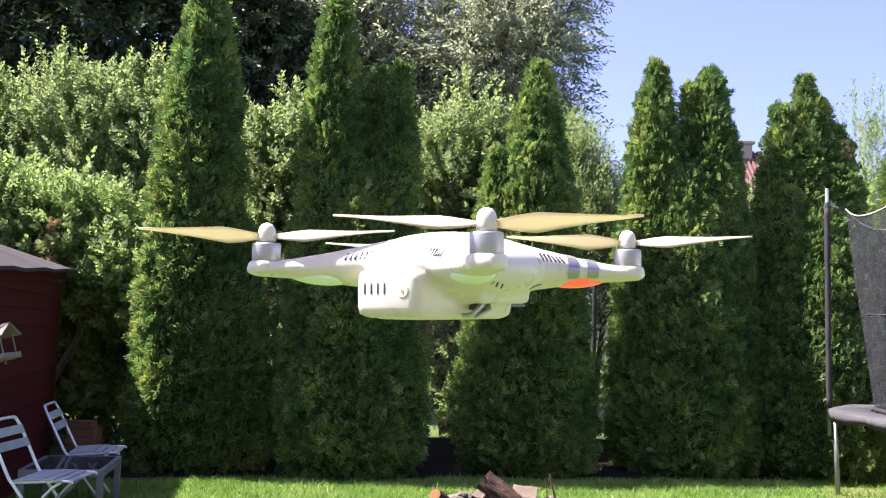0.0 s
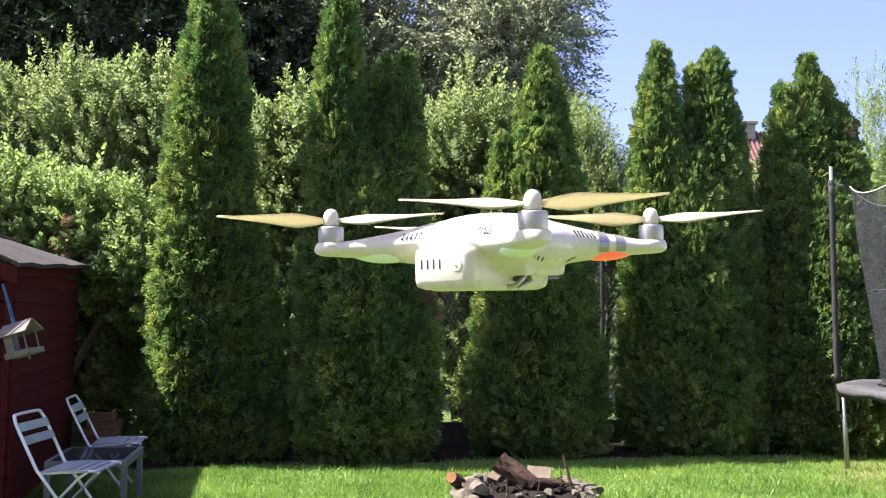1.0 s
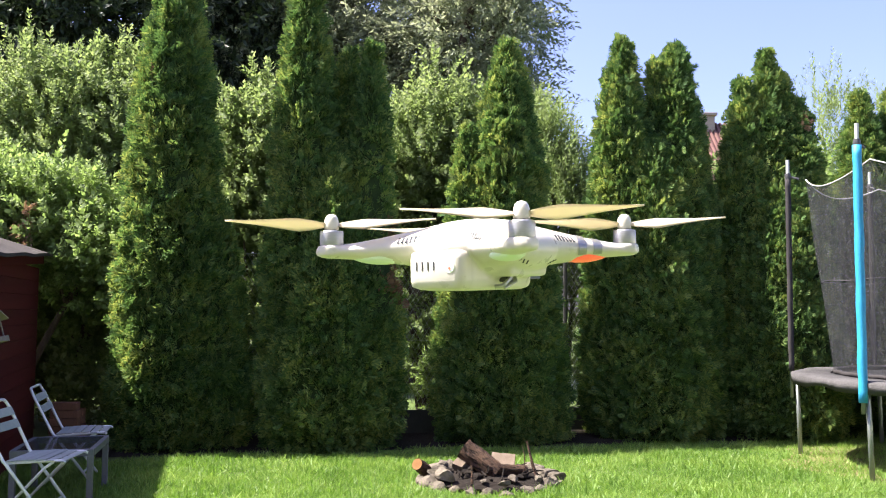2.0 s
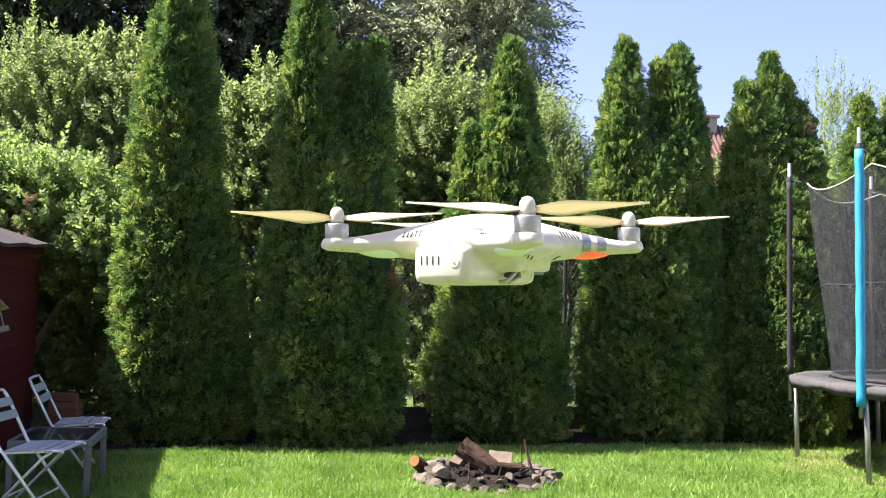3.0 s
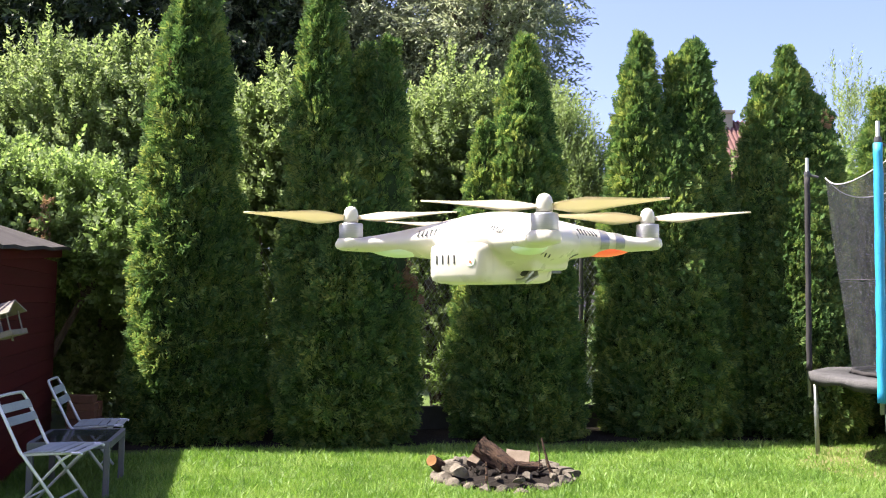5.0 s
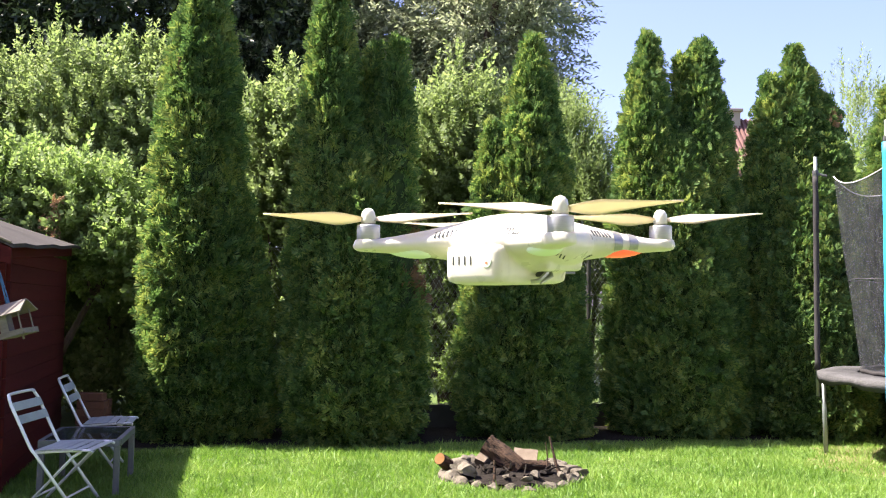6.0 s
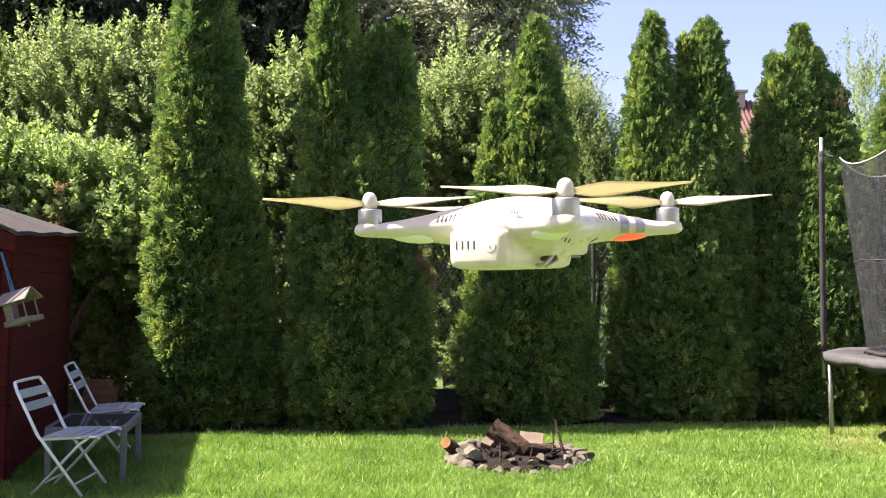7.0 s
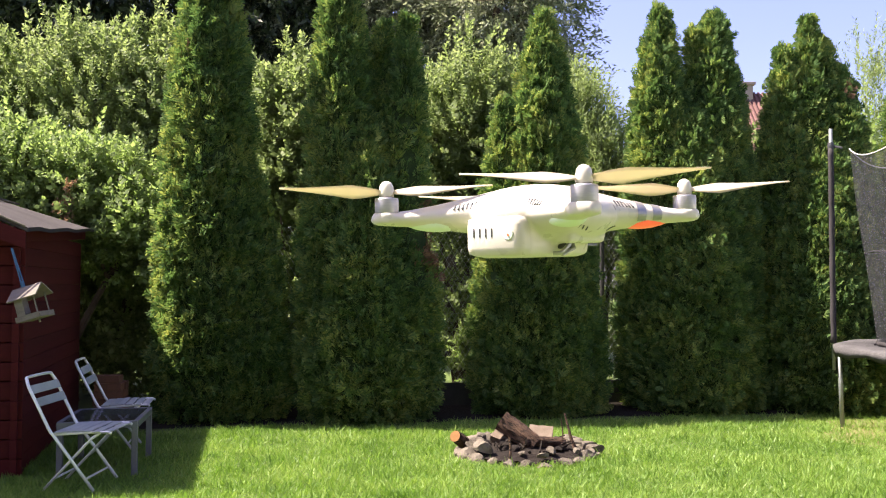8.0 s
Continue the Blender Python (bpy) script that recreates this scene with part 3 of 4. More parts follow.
def lawn():
    n = 350000
    y = 4.7 + 5.4 * rng.uniform(0, 1, n) ** 1.1
    x = rng.uniform(-0.56, 0.66, n) * y + 0.05
    y[-60000:] = rng.uniform(-3.9, 4.8, 60000)
    x[-60000:] = rng.uniform(-5.5, 6.0, 60000)
    keep = (np.hypot(x - 0.72, (y - 7.0)) > 0.47) & (y < 8.16 + 0.175 * (x + 1.65) + 0.12 * np.sin(x * 3) + rng.normal(0, 0.08, n))
    keep &= ~((np.hypot(x - 4.75, y - 7.7) < 1.35 + rng.normal(0, 0.12, n)) & (rng.uniform(size=n) < 0.45))
    x, y = x[keep], y[keep]
    n = len(x)
    P = np.stack([x, y, np.zeros(n)], 1)
    flat = P * np.array([1, 1, 0])
    tall = 0.034 + 0.010 * lumps(flat, 2.5, 5) + 0.012 * lumps(flat, 9.0, 6) + rng.exponential(0.010, n)
    D = np.stack([rng.normal(0, 0.8, n), rng.normal(0, 0.8, n), np.ones(n)], 1)
    shape = [(-0.075, 0, 0), (0.075, 0, 0), (0, 1, 0.3)], [(0, 1, 2)]
    me = scatter("grass", shape, P, D, rng.normal(size=(n, 3)), np.clip(tall, 0.016, 0.09))
    tagged(link_mesh("grass", me, GRASS), "short sunlit green lawn grass", "grass", kind="stuff")


lawn()
# strip of soil under the hedge, its shade painted in by the dark colour
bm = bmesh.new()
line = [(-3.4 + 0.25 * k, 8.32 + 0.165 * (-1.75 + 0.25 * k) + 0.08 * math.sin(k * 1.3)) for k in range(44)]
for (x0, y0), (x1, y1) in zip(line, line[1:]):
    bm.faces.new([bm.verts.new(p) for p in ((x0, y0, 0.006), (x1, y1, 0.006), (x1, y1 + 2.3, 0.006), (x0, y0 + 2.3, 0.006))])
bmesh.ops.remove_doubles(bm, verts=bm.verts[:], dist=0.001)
b2 = bmesh.new()
b2.faces.new([b2.verts.new(((1.3 + 0.12 * math.sin(k * 1.7)) * math.cos(k * 0.2618) + 4.75, (1.3 + 0.12 * math.sin(k * 2.3)) * math.sin(k * 0.2618) + 7.7, 0.004)) for k in range(24)])
tagged(part("dry_patch", b2, STRAW), "dry thin grass and bare soil under the trampoline", "soil", kind="structure")
tagged(part("hedge_bed", bm, SHADE_EARTH), "bare soil with dry litter under the hedge, shade put into its colour", "soil", kind="structure")


# ---- fence behind the hedge ----
def fence():
    f = thing("wire_fence", "dark posts with diamond wire mesh behind the hedge", "fence", pose(0.02, 9.69, 0, 0, 0, 9.4))
    for x in (-2.1, -0.62, 1.86, 4.3, 6.7):
        bm = bmesh.new()
        tube(bm, [(x, 0, -0.1), (x, 0, 2.02)], 0.024, 10)
        lathe(bm, [(0.027, 0), (0.027, 0.02), (0.012, 0.035)], 10, Matrix.Translation((x, 0, 2.015)))
        part("post", bm, POST, f)
    # boards added to make the dark strip low in the hedge gaps
    for x0, x1 in ((-2.1, -0.62), (-0.62, 1.86), (1.86, 4.3), (4.3, 6.7)):
        bm = bmesh.new()
        box(bm, (x0 + 0.028, -0.02, 0.0), (x1 - 0.028, 0.02, 0.25), 0.004)
        part("base_board", bm, POST, f, "dark board added along the fence foot for the dark strip there")
    bm = bmesh.new()
    step, low, high = 0.062, 0.26, 1.92
    for i in range(int(8.6 / step)):
        for way in (-1, 1):
            x0 = -2.05 + i * step
            run = (high - low) * 0.62
            start, end = (x0, x0 + run) if way > 0 else (x0 + run, x0)
            tube(bm, [(start, 0.002 * way, low), (end, 0.002 * way, high)], 0.0019, 4, False)
    for z in (low, 1.0, high):
        tube(bm, [(-2.1, 0, z), (6.7, 0, z)], 0.002, 4, False)
    tagged(part("wire_mesh", bm, WIRE, f, "thin grey diamond wire mesh"), kind="stuff")


fence()


# ---- red shed ----
def shed():
    """Gable front toward the lawn's near side; x runs along the front, y along the side wall."""
    near, far = Vector((-2.87, 6.10, 0)), Vector((-3.50, 8.62, 0))
    way = (far - near).normalized()
    out = Vector((way.y, -way.x, 0))
    m = Matrix(((out.x, way.x, 0, near.x), (out.y, way.y, 0, near.y), (0, 0, 1, 0), (0, 0, 0, 1)))
    s = thing("garden_shed", "dark red log-board garden shed with grey felt roof", "shed", m)
    length, width, eave, ridge, board = (far - near).length, 2.3, 1.80, 2.24, 0.132
    rows = 13
    bm = bmesh.new()
    box(bm, (-width, 0.03, 0), (-0.03, length - 0.03, 1.70))
    part("inner_wall", bm, RED_WOOD, s)
    side = bmesh.new()
    box(side, (-0.022, -0.05, 0.001), (0.022, length + 0.05, board - 0.001), 0.003)
    front = bmesh.new()
    box(front, (-width - 0.05, -0.022, 0.004), (0.05, 0.022, board - 0.004), 0.006)
    shared = None
    for k in range(rows):
        for name, source in (("side", side), ("front", front)):
            if k == 0:
                ob = part("wall_board", source, RED_WOOD, s)
                shared = dict(shared or {}, **{name: ob.data})
            else:
                ob = link_copy("wall_board", shared[name], s)
            ob.location = (0, 0, k * board)
    for k in range(5):
        z0 = rows * board + k * board
        half = (width / 2 + 0.2) * (ridge - 0.02 - z0 - board) / (ridge - eave + 0.10)
        if half > 0.15:
            bm = bmesh.new()
            half = min(half, width / 2)
            box(bm, (-width / 2 - half, -0.022, z0 + 0.004), (-width / 2 + half, 0.022, z0 + board - 0.004), 0.006)
            part("gable_board", bm, RED_WOOD, s)
    bm = bmesh.new()
    for sign in (1, -1):
        n = 8
        top, low = Vector((-width / 2, 0, ridge + 0.03)), Vector((-width / 2 + sign * (width / 2 + 0.12), 0, eave - 0.10))
        grid = []
        for i in range(n + 1):
            y = -0.32 + (length + 0.55) * i / n
            lift = 0.17 * i / n + 0.008 * math.sin(i * 2.1)
            a, b = top.copy(), low.copy()
            a.y = b.y = y
            b.z += lift
            edge = Vector((0.0, 0, -0.028))
            grid.append([bm.verts.new(v) for v in (a, a.lerp(b, 0.5) + Vector((0, 0, -0.006)), b, b + edge, a + edge)])
        for g, h in zip(grid, grid[1:]):
            for k in range(5):
                bm.faces.new((g[k], g[(k + 1) % 5], h[(k + 1) % 5], h[k]))
        bm.faces.new(grid[0])
        bm.faces.new(grid[-1][::-1])
    part("roof", bm, ROOF_FELT, s, "grey weathered felt roof")
    for sign in (1, -1):
        bm = bmesh.new()
        top, low = Vector((-width / 2, -0.33, ridge - 0.05)), Vector((-width / 2 + sign * (width / 2 + 0.11), -0.335, eave - 0.13))
        v = [top, low, low + Vector((0, 0, -0.11)), top + Vector((0, 0, -0.13))]
        ring = [bm.verts.new(p) for p in v] + [bm.verts.new(p + Vector((0, 0.022, 0))) for p in v]
        for q in ((0, 1, 2, 3), (7, 6, 5, 4), (0, 4, 5, 1), (1, 5, 6, 2), (2, 6, 7, 3), (3, 7, 4, 0)):
            bm.faces.new([ring[i] for i in q])
        part("bargeboard", bm, RED_WOOD, s)
        bm = bmesh.new()
        tube(bm, [top + Vector((0, -0.004, 0.085)), low + Vector((0, -0.004, 0.038))], 0.009, 6)
        part("edge_strip", bm, GREY_WOOD, s, "pale edge strip of the roof")
    bm = bmesh.new()
    box(bm, (-0.60, -0.30, 2.024), (-0.575, length + 0.22, 2.042), 0.003)
    for v in bm.verts:
        v.co.z += 0.073 * (v.co.y + 0.3) / (length + 0.5)
    part("roof_batten", bm, GREY_WOOD, s, "pale batten on the roof felt")
    bm = bmesh.new()
    box(bm, (0.024, -0.28, 1.60), (0.046, length + 0.16, 1.715), 0.004)
    for v in bm.verts:
        v.co.z += 0.155 * max(v.co.y, 0) / length
    part("eave_board", bm, RED_WOOD, s)


def link_copy(name, data, parent):
    ob = new(name, data)
    ob.parent = parent
    return ob


shed()


def birdhouse():
    b = thing("bird_feeder", "weathered wooden bird feeder hanging on a blue rope", "bird feeder", pose(-2.575, 5.74, 1.10) @ pose(0, 0, 0, 0, -16, 0) @ pose(0, 0, 0, 0, 0, -10) @ Matrix.Diagonal((0.74, 0.78, 0.88, 1)))
    bm = bmesh.new()
    box(bm, (-0.11, -0.095, 0), (0.11, 0.095, 0.014), 0.003)
    part("tray", bm, GREY_WOOD, b)
    for y in (-0.098, 0.098):
        bm = bmesh.new()
        box(bm, (-0.118, y - 0.006, 0.0), (0.118, y + 0.006, 0.042), 0.002)
        part("tray_rim", bm, GREY_WOOD, b)
    for x in (-0.115, 0.115):
        bm = bmesh.new()
        box(bm, (x - 0.006, -0.09, 0.001), (x + 0.006, 0.09, 0.04), 0.002)
        part("tray_rim", bm, GREY_WOOD, b)
    bm = bmesh.new()
    box(bm, (-0.10, -0.08, 0.015), (-0.088, 0.08, 0.18), 0.002)
    part("back_board", bm, GREY_WOOD, b)
    bm = bmesh.new()
    box(bm, (-0.10, -0.09, 0.015), (-0.02, -0.08, 0.165), 0.002)
    part("side_board", bm, GREY_WOOD, b)
    for x, y in ((0.09, -0.078), (0.09, 0.078)):
        bm = bmesh.new()
        tube(bm, [(x, y, 0.014), (x, y, 0.18)], 0.007, 8)
        part("post", bm, GREY_WOOD, b)
    for sign in (-1, 1):
        bm = bmesh.new()
        box(bm, (-0.145, 0 if sign > 0 else -0.15, -0.005), (0.145, 0.15 if sign > 0 else 0, 0.006), 0.002, pose(0, 0, 0.25, -sign * 36))
        part("roof_board", bm, GREY_WOOD, b)
    bm = bmesh.new()
    tube(bm, [(0.02, 0.02, -0.03), (0.02, 0.02, 0.0)], 0.01, 6)
    part("peg", bm, GREY_WOOD, b)
    bm = bmesh.new()
    tube(bm, bend([(-0.05, 0, 0.25), (-0.055, 0.01, 0.36), (-0.075, 0.03, 0.56)], 4), 0.007, 6)
    tube(bm, bend([(-0.02, 0, 0.25), (-0.045, 0.02, 0.37), (-0.070, 0.035, 0.56)], 4), 0.006, 6)
    lathe(bm, [(0.008, 0.25), (0.013, 0.262), (0.012, 0.285), (0.007, 0.30)], 8, Matrix.Translation((-0.035, 0.0, 0.0)))
    part("rope", bm, BLUE_ROPE, b, "blue hanging rope")


birdhouse()


# ---- folding chairs, table and bricks ----
def folding_chair(at):
    """Faces +x; seat 0.37 high, 0.42 wide."""
    c = thing("folding_chair", "metal folding chair with grey-blue slats beside the shed", "chair", at, "chairs beside the shed")
    w = 0.20
    bm = bmesh.new()
    line = [(0.09, -w, 0), (-0.20, -w, 0.385), (-0.36, -w, 0.70)]
    hoop = bend([(-0.345, -w, 0.67), (-0.368, -w + 0.02, 0.715), (-0.375, -w + 0.06, 0.73), (-0.375, w - 0.06, 0.73), (-0.368, w - 0.02, 0.715), (-0.345, w, 0.67)], 4)
    tube(bm, [line[0], (-0.185, -w, 0.37), line[1], (-0.215, -w, 0.41)] + hoop + [(-0.215, w, 0.41), (-0.20, w, 0.385), (-0.185, w, 0.37), (0.09, w, 0)], 0.0105, 8)
    part("back_frame", bm, CHAIR_METAL, c, "", True)
    for y in (-w + 0.022, w - 0.022):
        bm = bmesh.new()
        tube(bm, [(-0.27, y, 0), (0.05, y, 0.345), (0.10, y, 0.38)], 0.0095, 8)
        part("leg", bm, CHAIR_METAL, c, "", True)
    for y in (-w + 0.01, w - 0.01):
        bm = bmesh.new()
        tube(bm, bend([(-0.19, y, 0.372), (0.12, y, 0.388), (0.18, y, 0.378)], 4), 0.009, 8)
        part("seat_rail", bm, CHAIR_METAL, c, "", True)
    for x, z in ((-0.187, 0.09), (0.02, 0.09)):
        bm = bmesh.new()
        tube(bm, [(x, -w + 0.02, z), (x, w - 0.02, z)], 0.007, 6)
        part("crossbar", bm, CHAIR_METAL, c)
    for k in range(6):
        x = -0.155 + k * 0.060
        bm = bmesh.new()
        box(bm, (-0.027, -w - 0.005, -0.004), (0.027, w + 0.005, 0.004), 0.003, pose(x, 0, 0.397 - 0.004 * abs(k - 2.5), 0, -2))
        part("seat_slat", bm, SLAT_PAINT, c)
    for z in (0.575, 0.655):
        bm = bmesh.new()
        x = -0.215 - (z - 0.41) * 0.5
        box(bm, (-0.004, -w, -0.029), (0.004, w, 0.029), 0.003, pose(x + 0.012, 0, z, 0, -27))
        part("back_slat", bm, SLAT_PAINT, c)
    for x, y in ((0.09, -w), (0.09, w), (-0.27, -w + 0.022), (-0.27, w - 0.022)):
        bm = bmesh.new()
        tube(bm, [(x + (0.012 if x < 0 else -0.012), y, 0.014), (x, y, -0.004)], 0.0125, 8)
        part("foot_cap", bm, DARK, c)
    return c


folding_chair(pose(-2.22, 5.84, 0, 0, 0, 0))
folding_chair(pose(-2.43, 7.07, 0, 0, 0, 12))


def table():
    t = thing("garden_table", "low dark grey metal table with smoked glass top", "table", pose(-2.366, 6.44, 0, 0, 0, 10))
    bm = bmesh.new()
    box(bm, (-0.235, -0.31, 0.372), (0.235, 0.31, 0.380), 0.003)
    part("glass_top", bm, TABLE_GLASS, t, "smoked glass top")
    for a, b in (((-0.265, -0.345, 0.335), (0.265, -0.31, 0.382)), ((-0.265, 0.31, 0.335), (0.265, 0.345, 0.382)), ((-0.27, -0.31, 0.335), (-0.235, 0.31, 0.382)), ((0.235, -0.31, 0.335), (0.27, 0.31, 0.382))):
        bm = bmesh.new()
        box(bm, a, b, 0.004)
        part("apron", bm, TABLE_PAINT, t)
    for x in (-0.245, 0.245):
        for y in (-0.32, 0.32):
            bm = bmesh.new()
            box(bm, (x - 0.02, y - 0.02, 0), (x + 0.02, y + 0.02, 0.334), 0.005)
            part("leg", bm, TABLE_PAINT, t)


table()
bm = bmesh.new()
box(bm, (-0.12, -0.06, 0), (0.12, 0.06, 0.068), 0.006)
first = tagged(part("brick", bm, BRICK), "terracotta brick stacked beside the shed", "brick", "brick stack")
first.matrix_basis = pose(-3.0, 8.15, 0, 0, 0, 4)
for k in range(1, 13):
    layer, side = divmod(k, 2)
    copy_thing(first, pose(-3.0 + 0.006 * ((k * 5) % 3 - 1), 8.15 + 0.135 * side, layer * 0.07, 0, 0, 4 + 3 * ((k * 7) % 3 - 1)))


# ---- fire pit ----
def rock(seed, size, name="stone"):
    r = random.Random(seed)
    bm = bmesh.new()
    bmesh.ops.create_icosphere(bm, subdivisions=3, radius=1)
    cuts = [Vector((r.gauss(0, 1), r.gauss(0, 1), r.gauss(0, 1))).normalized() for _ in range(13)]
    for v in bm.verts:
        for c in cuts:
            over = v.co.dot(c) - 0.56
            if over > 0:
                v.co -= c * over
        v.co += noise.noise_vector(v.co * 2 + Vector((seed, 0, 0))) * 0.07 + noise.noise_vector(v.co * 7 + Vector((seed, 3, 0))) * 0.045
        v.co = Vector((v.co.x * size[0], v.co.y * size[1], v.co.z * size[2]))
    return bm


RING = (0.72, 7.0)
rr = random.Random(5)
for k in range(23):
    a = 2 * math.pi * k / 23 + rr.uniform(-0.05, 0.05)
    rad = 0.50 + rr.uniform(-0.03, 0.04)
    big = rr.uniform(0.8, 1.25) * (0.95 + 0.27 * math.sin(a))
    ob = part("stone", rock(k + 3, (0.115 * big, 0.085 * big, 0.074 * big)), STONE)
    ob.matrix_basis = pose(RING[0] + rad * math.cos(a), RING[1] + rad * math.sin(a), 0.022 * big, rr.uniform(-14, 14), rr.uniform(-14, 14), math.degrees(a) + 90 + rr.uniform(-25, 25))
    tagged(ob, "rough grey stone in the fire pit ring", "stone", "fire pit stones")
for k in range(9):
    a = rr.uniform(0.3, 2.9) if k < 6 else rr.uniform(3.2, 3.9)
    ob = part("stone", rock(k + 70, (0.10, 0.075, 0.06)), STONE)
    ob.matrix_basis = pose(RING[0] + 0.42 * math.cos(a), RING[1] + 0.42 * math.sin(a), 0.075 + rr.uniform(0, 0.03), rr.uniform(-20, 20), rr.uniform(-20, 20), rr.uniform(0, 360))
    tagged(ob, "rough grey stone in the fire pit ring", "stone", "fire pit stones")
for k in range(26):
    a, rad = rr.uniform(0, 6.28), rr.uniform(0.33, 0.60)
    sz = rr.uniform(0.028, 0.055)
    ob = part("stone", rock(k + 200, (sz * 1.2, sz, sz * 0.75)), STONE)
    ob.matrix_basis = pose(RING[0] + rad * math.cos(a), RING[1] + rad * math.sin(a), sz * 0.5 + (0.05 if rad < 0.45 else 0.0), rr.uniform(-20, 20), rr.uniform(-20, 20), rr.uniform(0, 360))
    tagged(ob, "small broken grey stone by the fire pit", "stone", "fire pit stones")
for k in range(26):
    a, rad, sz = rr.uniform(0, 6.28), 0.36 * math.sqrt(rr.uniform(0, 1)), rr.uniform(0.022, 0.050)
    ob = part("charcoal", rock(k + 400, (sz * 1.6, sz, sz * 0.8)), ASH)
    ob.matrix_basis = pose(RING[0] + rad * math.cos(a), RING[1] + rad * math.sin(a), 0.05 + 0.05 * (1 - rad / 0.36), rr.uniform(-30, 30), rr.uniform(-30, 30), rr.uniform(0, 360))
    tagged(ob, "black charcoal lump lying in the fire pit", "charcoal", "fire pit charcoal")
bm = bmesh.new()
bmesh.ops.create_circle(bm, cap_ends=True, segments=40, radius=0.5)
bmesh.ops.triangulate(bm, faces=bm.faces[:])
bmesh.ops.subdivide_edges(bm, edges=bm.edges[:], cuts=5, use_grid_fill=True)
for v in bm.verts:
    d = v.co.length
    v.co.z = 0.02 + 0.06 * (1 - d / 0.5) + 0.03 * noise.noise(v.co * 14)
ash = tagged(part("ash_bed", bm, ASH), "black charcoal and grey ash inside the stone ring", "ash")
ash.location = (*RING, 0.0)


def log(name, label, at, radius, length, seed, split=False):
    r = random.Random(seed)
    t = thing(name, label, "log", at)
    bm = bmesh.new()
    n = 16
    rings = []
    for i in range(9):
        x = -length / 2 + length * i / 8
        ring = []
        for k in range(n):
            a = 2 * math.pi * k / n
            rad = radius * (1 + 0.22 * noise.noise((math.cos(a) * 2, math.sin(a) * 2, x * 7 + seed)) + 0.05 * r.uniform(-1, 1))
            y, z = rad * math.cos(a), rad * math.sin(a)
            ring.append(bm.verts.new((x, y, min(z, radius * 0.35) if split else z)))
        rings.append(ring)
    for a, b in zip(rings, rings[1:]):
        for k in range(n):
            bm.faces.new((a[k], a[(k + 1) % n], b[(k + 1) % n], b[k]))
    part("bark", bm, PALE_WOOD if split else LOG_BARK, t)
    for sign, ring in ((-1, rings[0]), (1, rings[-1])):
        bm = bmesh.new()
        bm.faces.new([bm.verts.new(v) for v in [(sign * (length / 2 + 0.001), 0.93 * math.cos(2 * math.pi * k / n) * radius, min(0.93 * math.sin(2 * math.pi * k / n) * radius, radius * 0.35 if split else 9)) for k in range(n)]])
        bmesh.ops.solidify(bm, geom=bm.faces[:], thickness=-0.004 * sign)
        part("cut_end", bm, ASH if name == "charred_log" else (PALE_WOOD if split else CUT_WOOD), t)
    return t


log("charred_log", "charred split log leaning across the fire pit", pose(0.66, 6.98, 0.165, 0, 34, -20), 0.080, 0.33, 1)
log("charred_log", "charred brown log lying in the fire pit", pose(0.86, 6.95, 0.10, 0, 6, 20), 0.042, 0.34, 2)
log("short_log", "short log with an orange cut end", pose(0.200, 7.03, 0.105, 0, -26, -122), 0.048, 0.16, 3)
log("split_log", "pale split firewood piece on the stones", pose(0.50, 6.98, 0.15, 20, -25, 60), 0.045, 0.12, 4, True)
log("split_log", "pale split firewood piece on the stones", pose(0.86, 7.22, 0.13, 50, 4, -10), 0.055, 0.19, 6, True)


def stick(points, thick, label, material=LOG_BARK):
    bm = bmesh.new()
    tube(bm, bend(points, 3), list(np.linspace(thick, thick * 0.6, 3 * (len(points) - 1) + 1)), 7)
    tagged(part("stick", bm, material), label, "stick")


stick([(1.09, 6.86, 0.03), (1.05, 6.88, 0.17), (1.01, 6.90, 0.33)], 0.013, "thin brown stick stuck upright in the fire pit")
stick([(0.99, 6.92, 0.05), (1.0, 6.94, 0.18), (0.985, 6.95, 0.28)], 0.006, "thin twig stuck upright in the fire pit")
stick([(0.56, 6.56, 0.04), (0.565, 6.58, 0.12), (0.56, 6.60, 0.20)], 0.012, "thin brown stick leaning on the stones")
for k in range(30):
    a, q = rr.uniform(0, 6.28), rr.uniform(0.05, 0.34)
    x, y, b = RING[0] + 0.08 + q * math.cos(a), RING[1] + q * math.sin(a), rr.uniform(0, 3.14)
    stick([(x - 0.09 * math.cos(b), y - 0.09 * math.sin(b), 0.07), (x, y, 0.10), (x + 0.09 * math.cos(b), y + 0.09 * math.sin(b), 0.08 + rr.uniform(0, 0.05))], rr.uniform(0.004, 0.009), "thin charred twig on the ash", ASH)


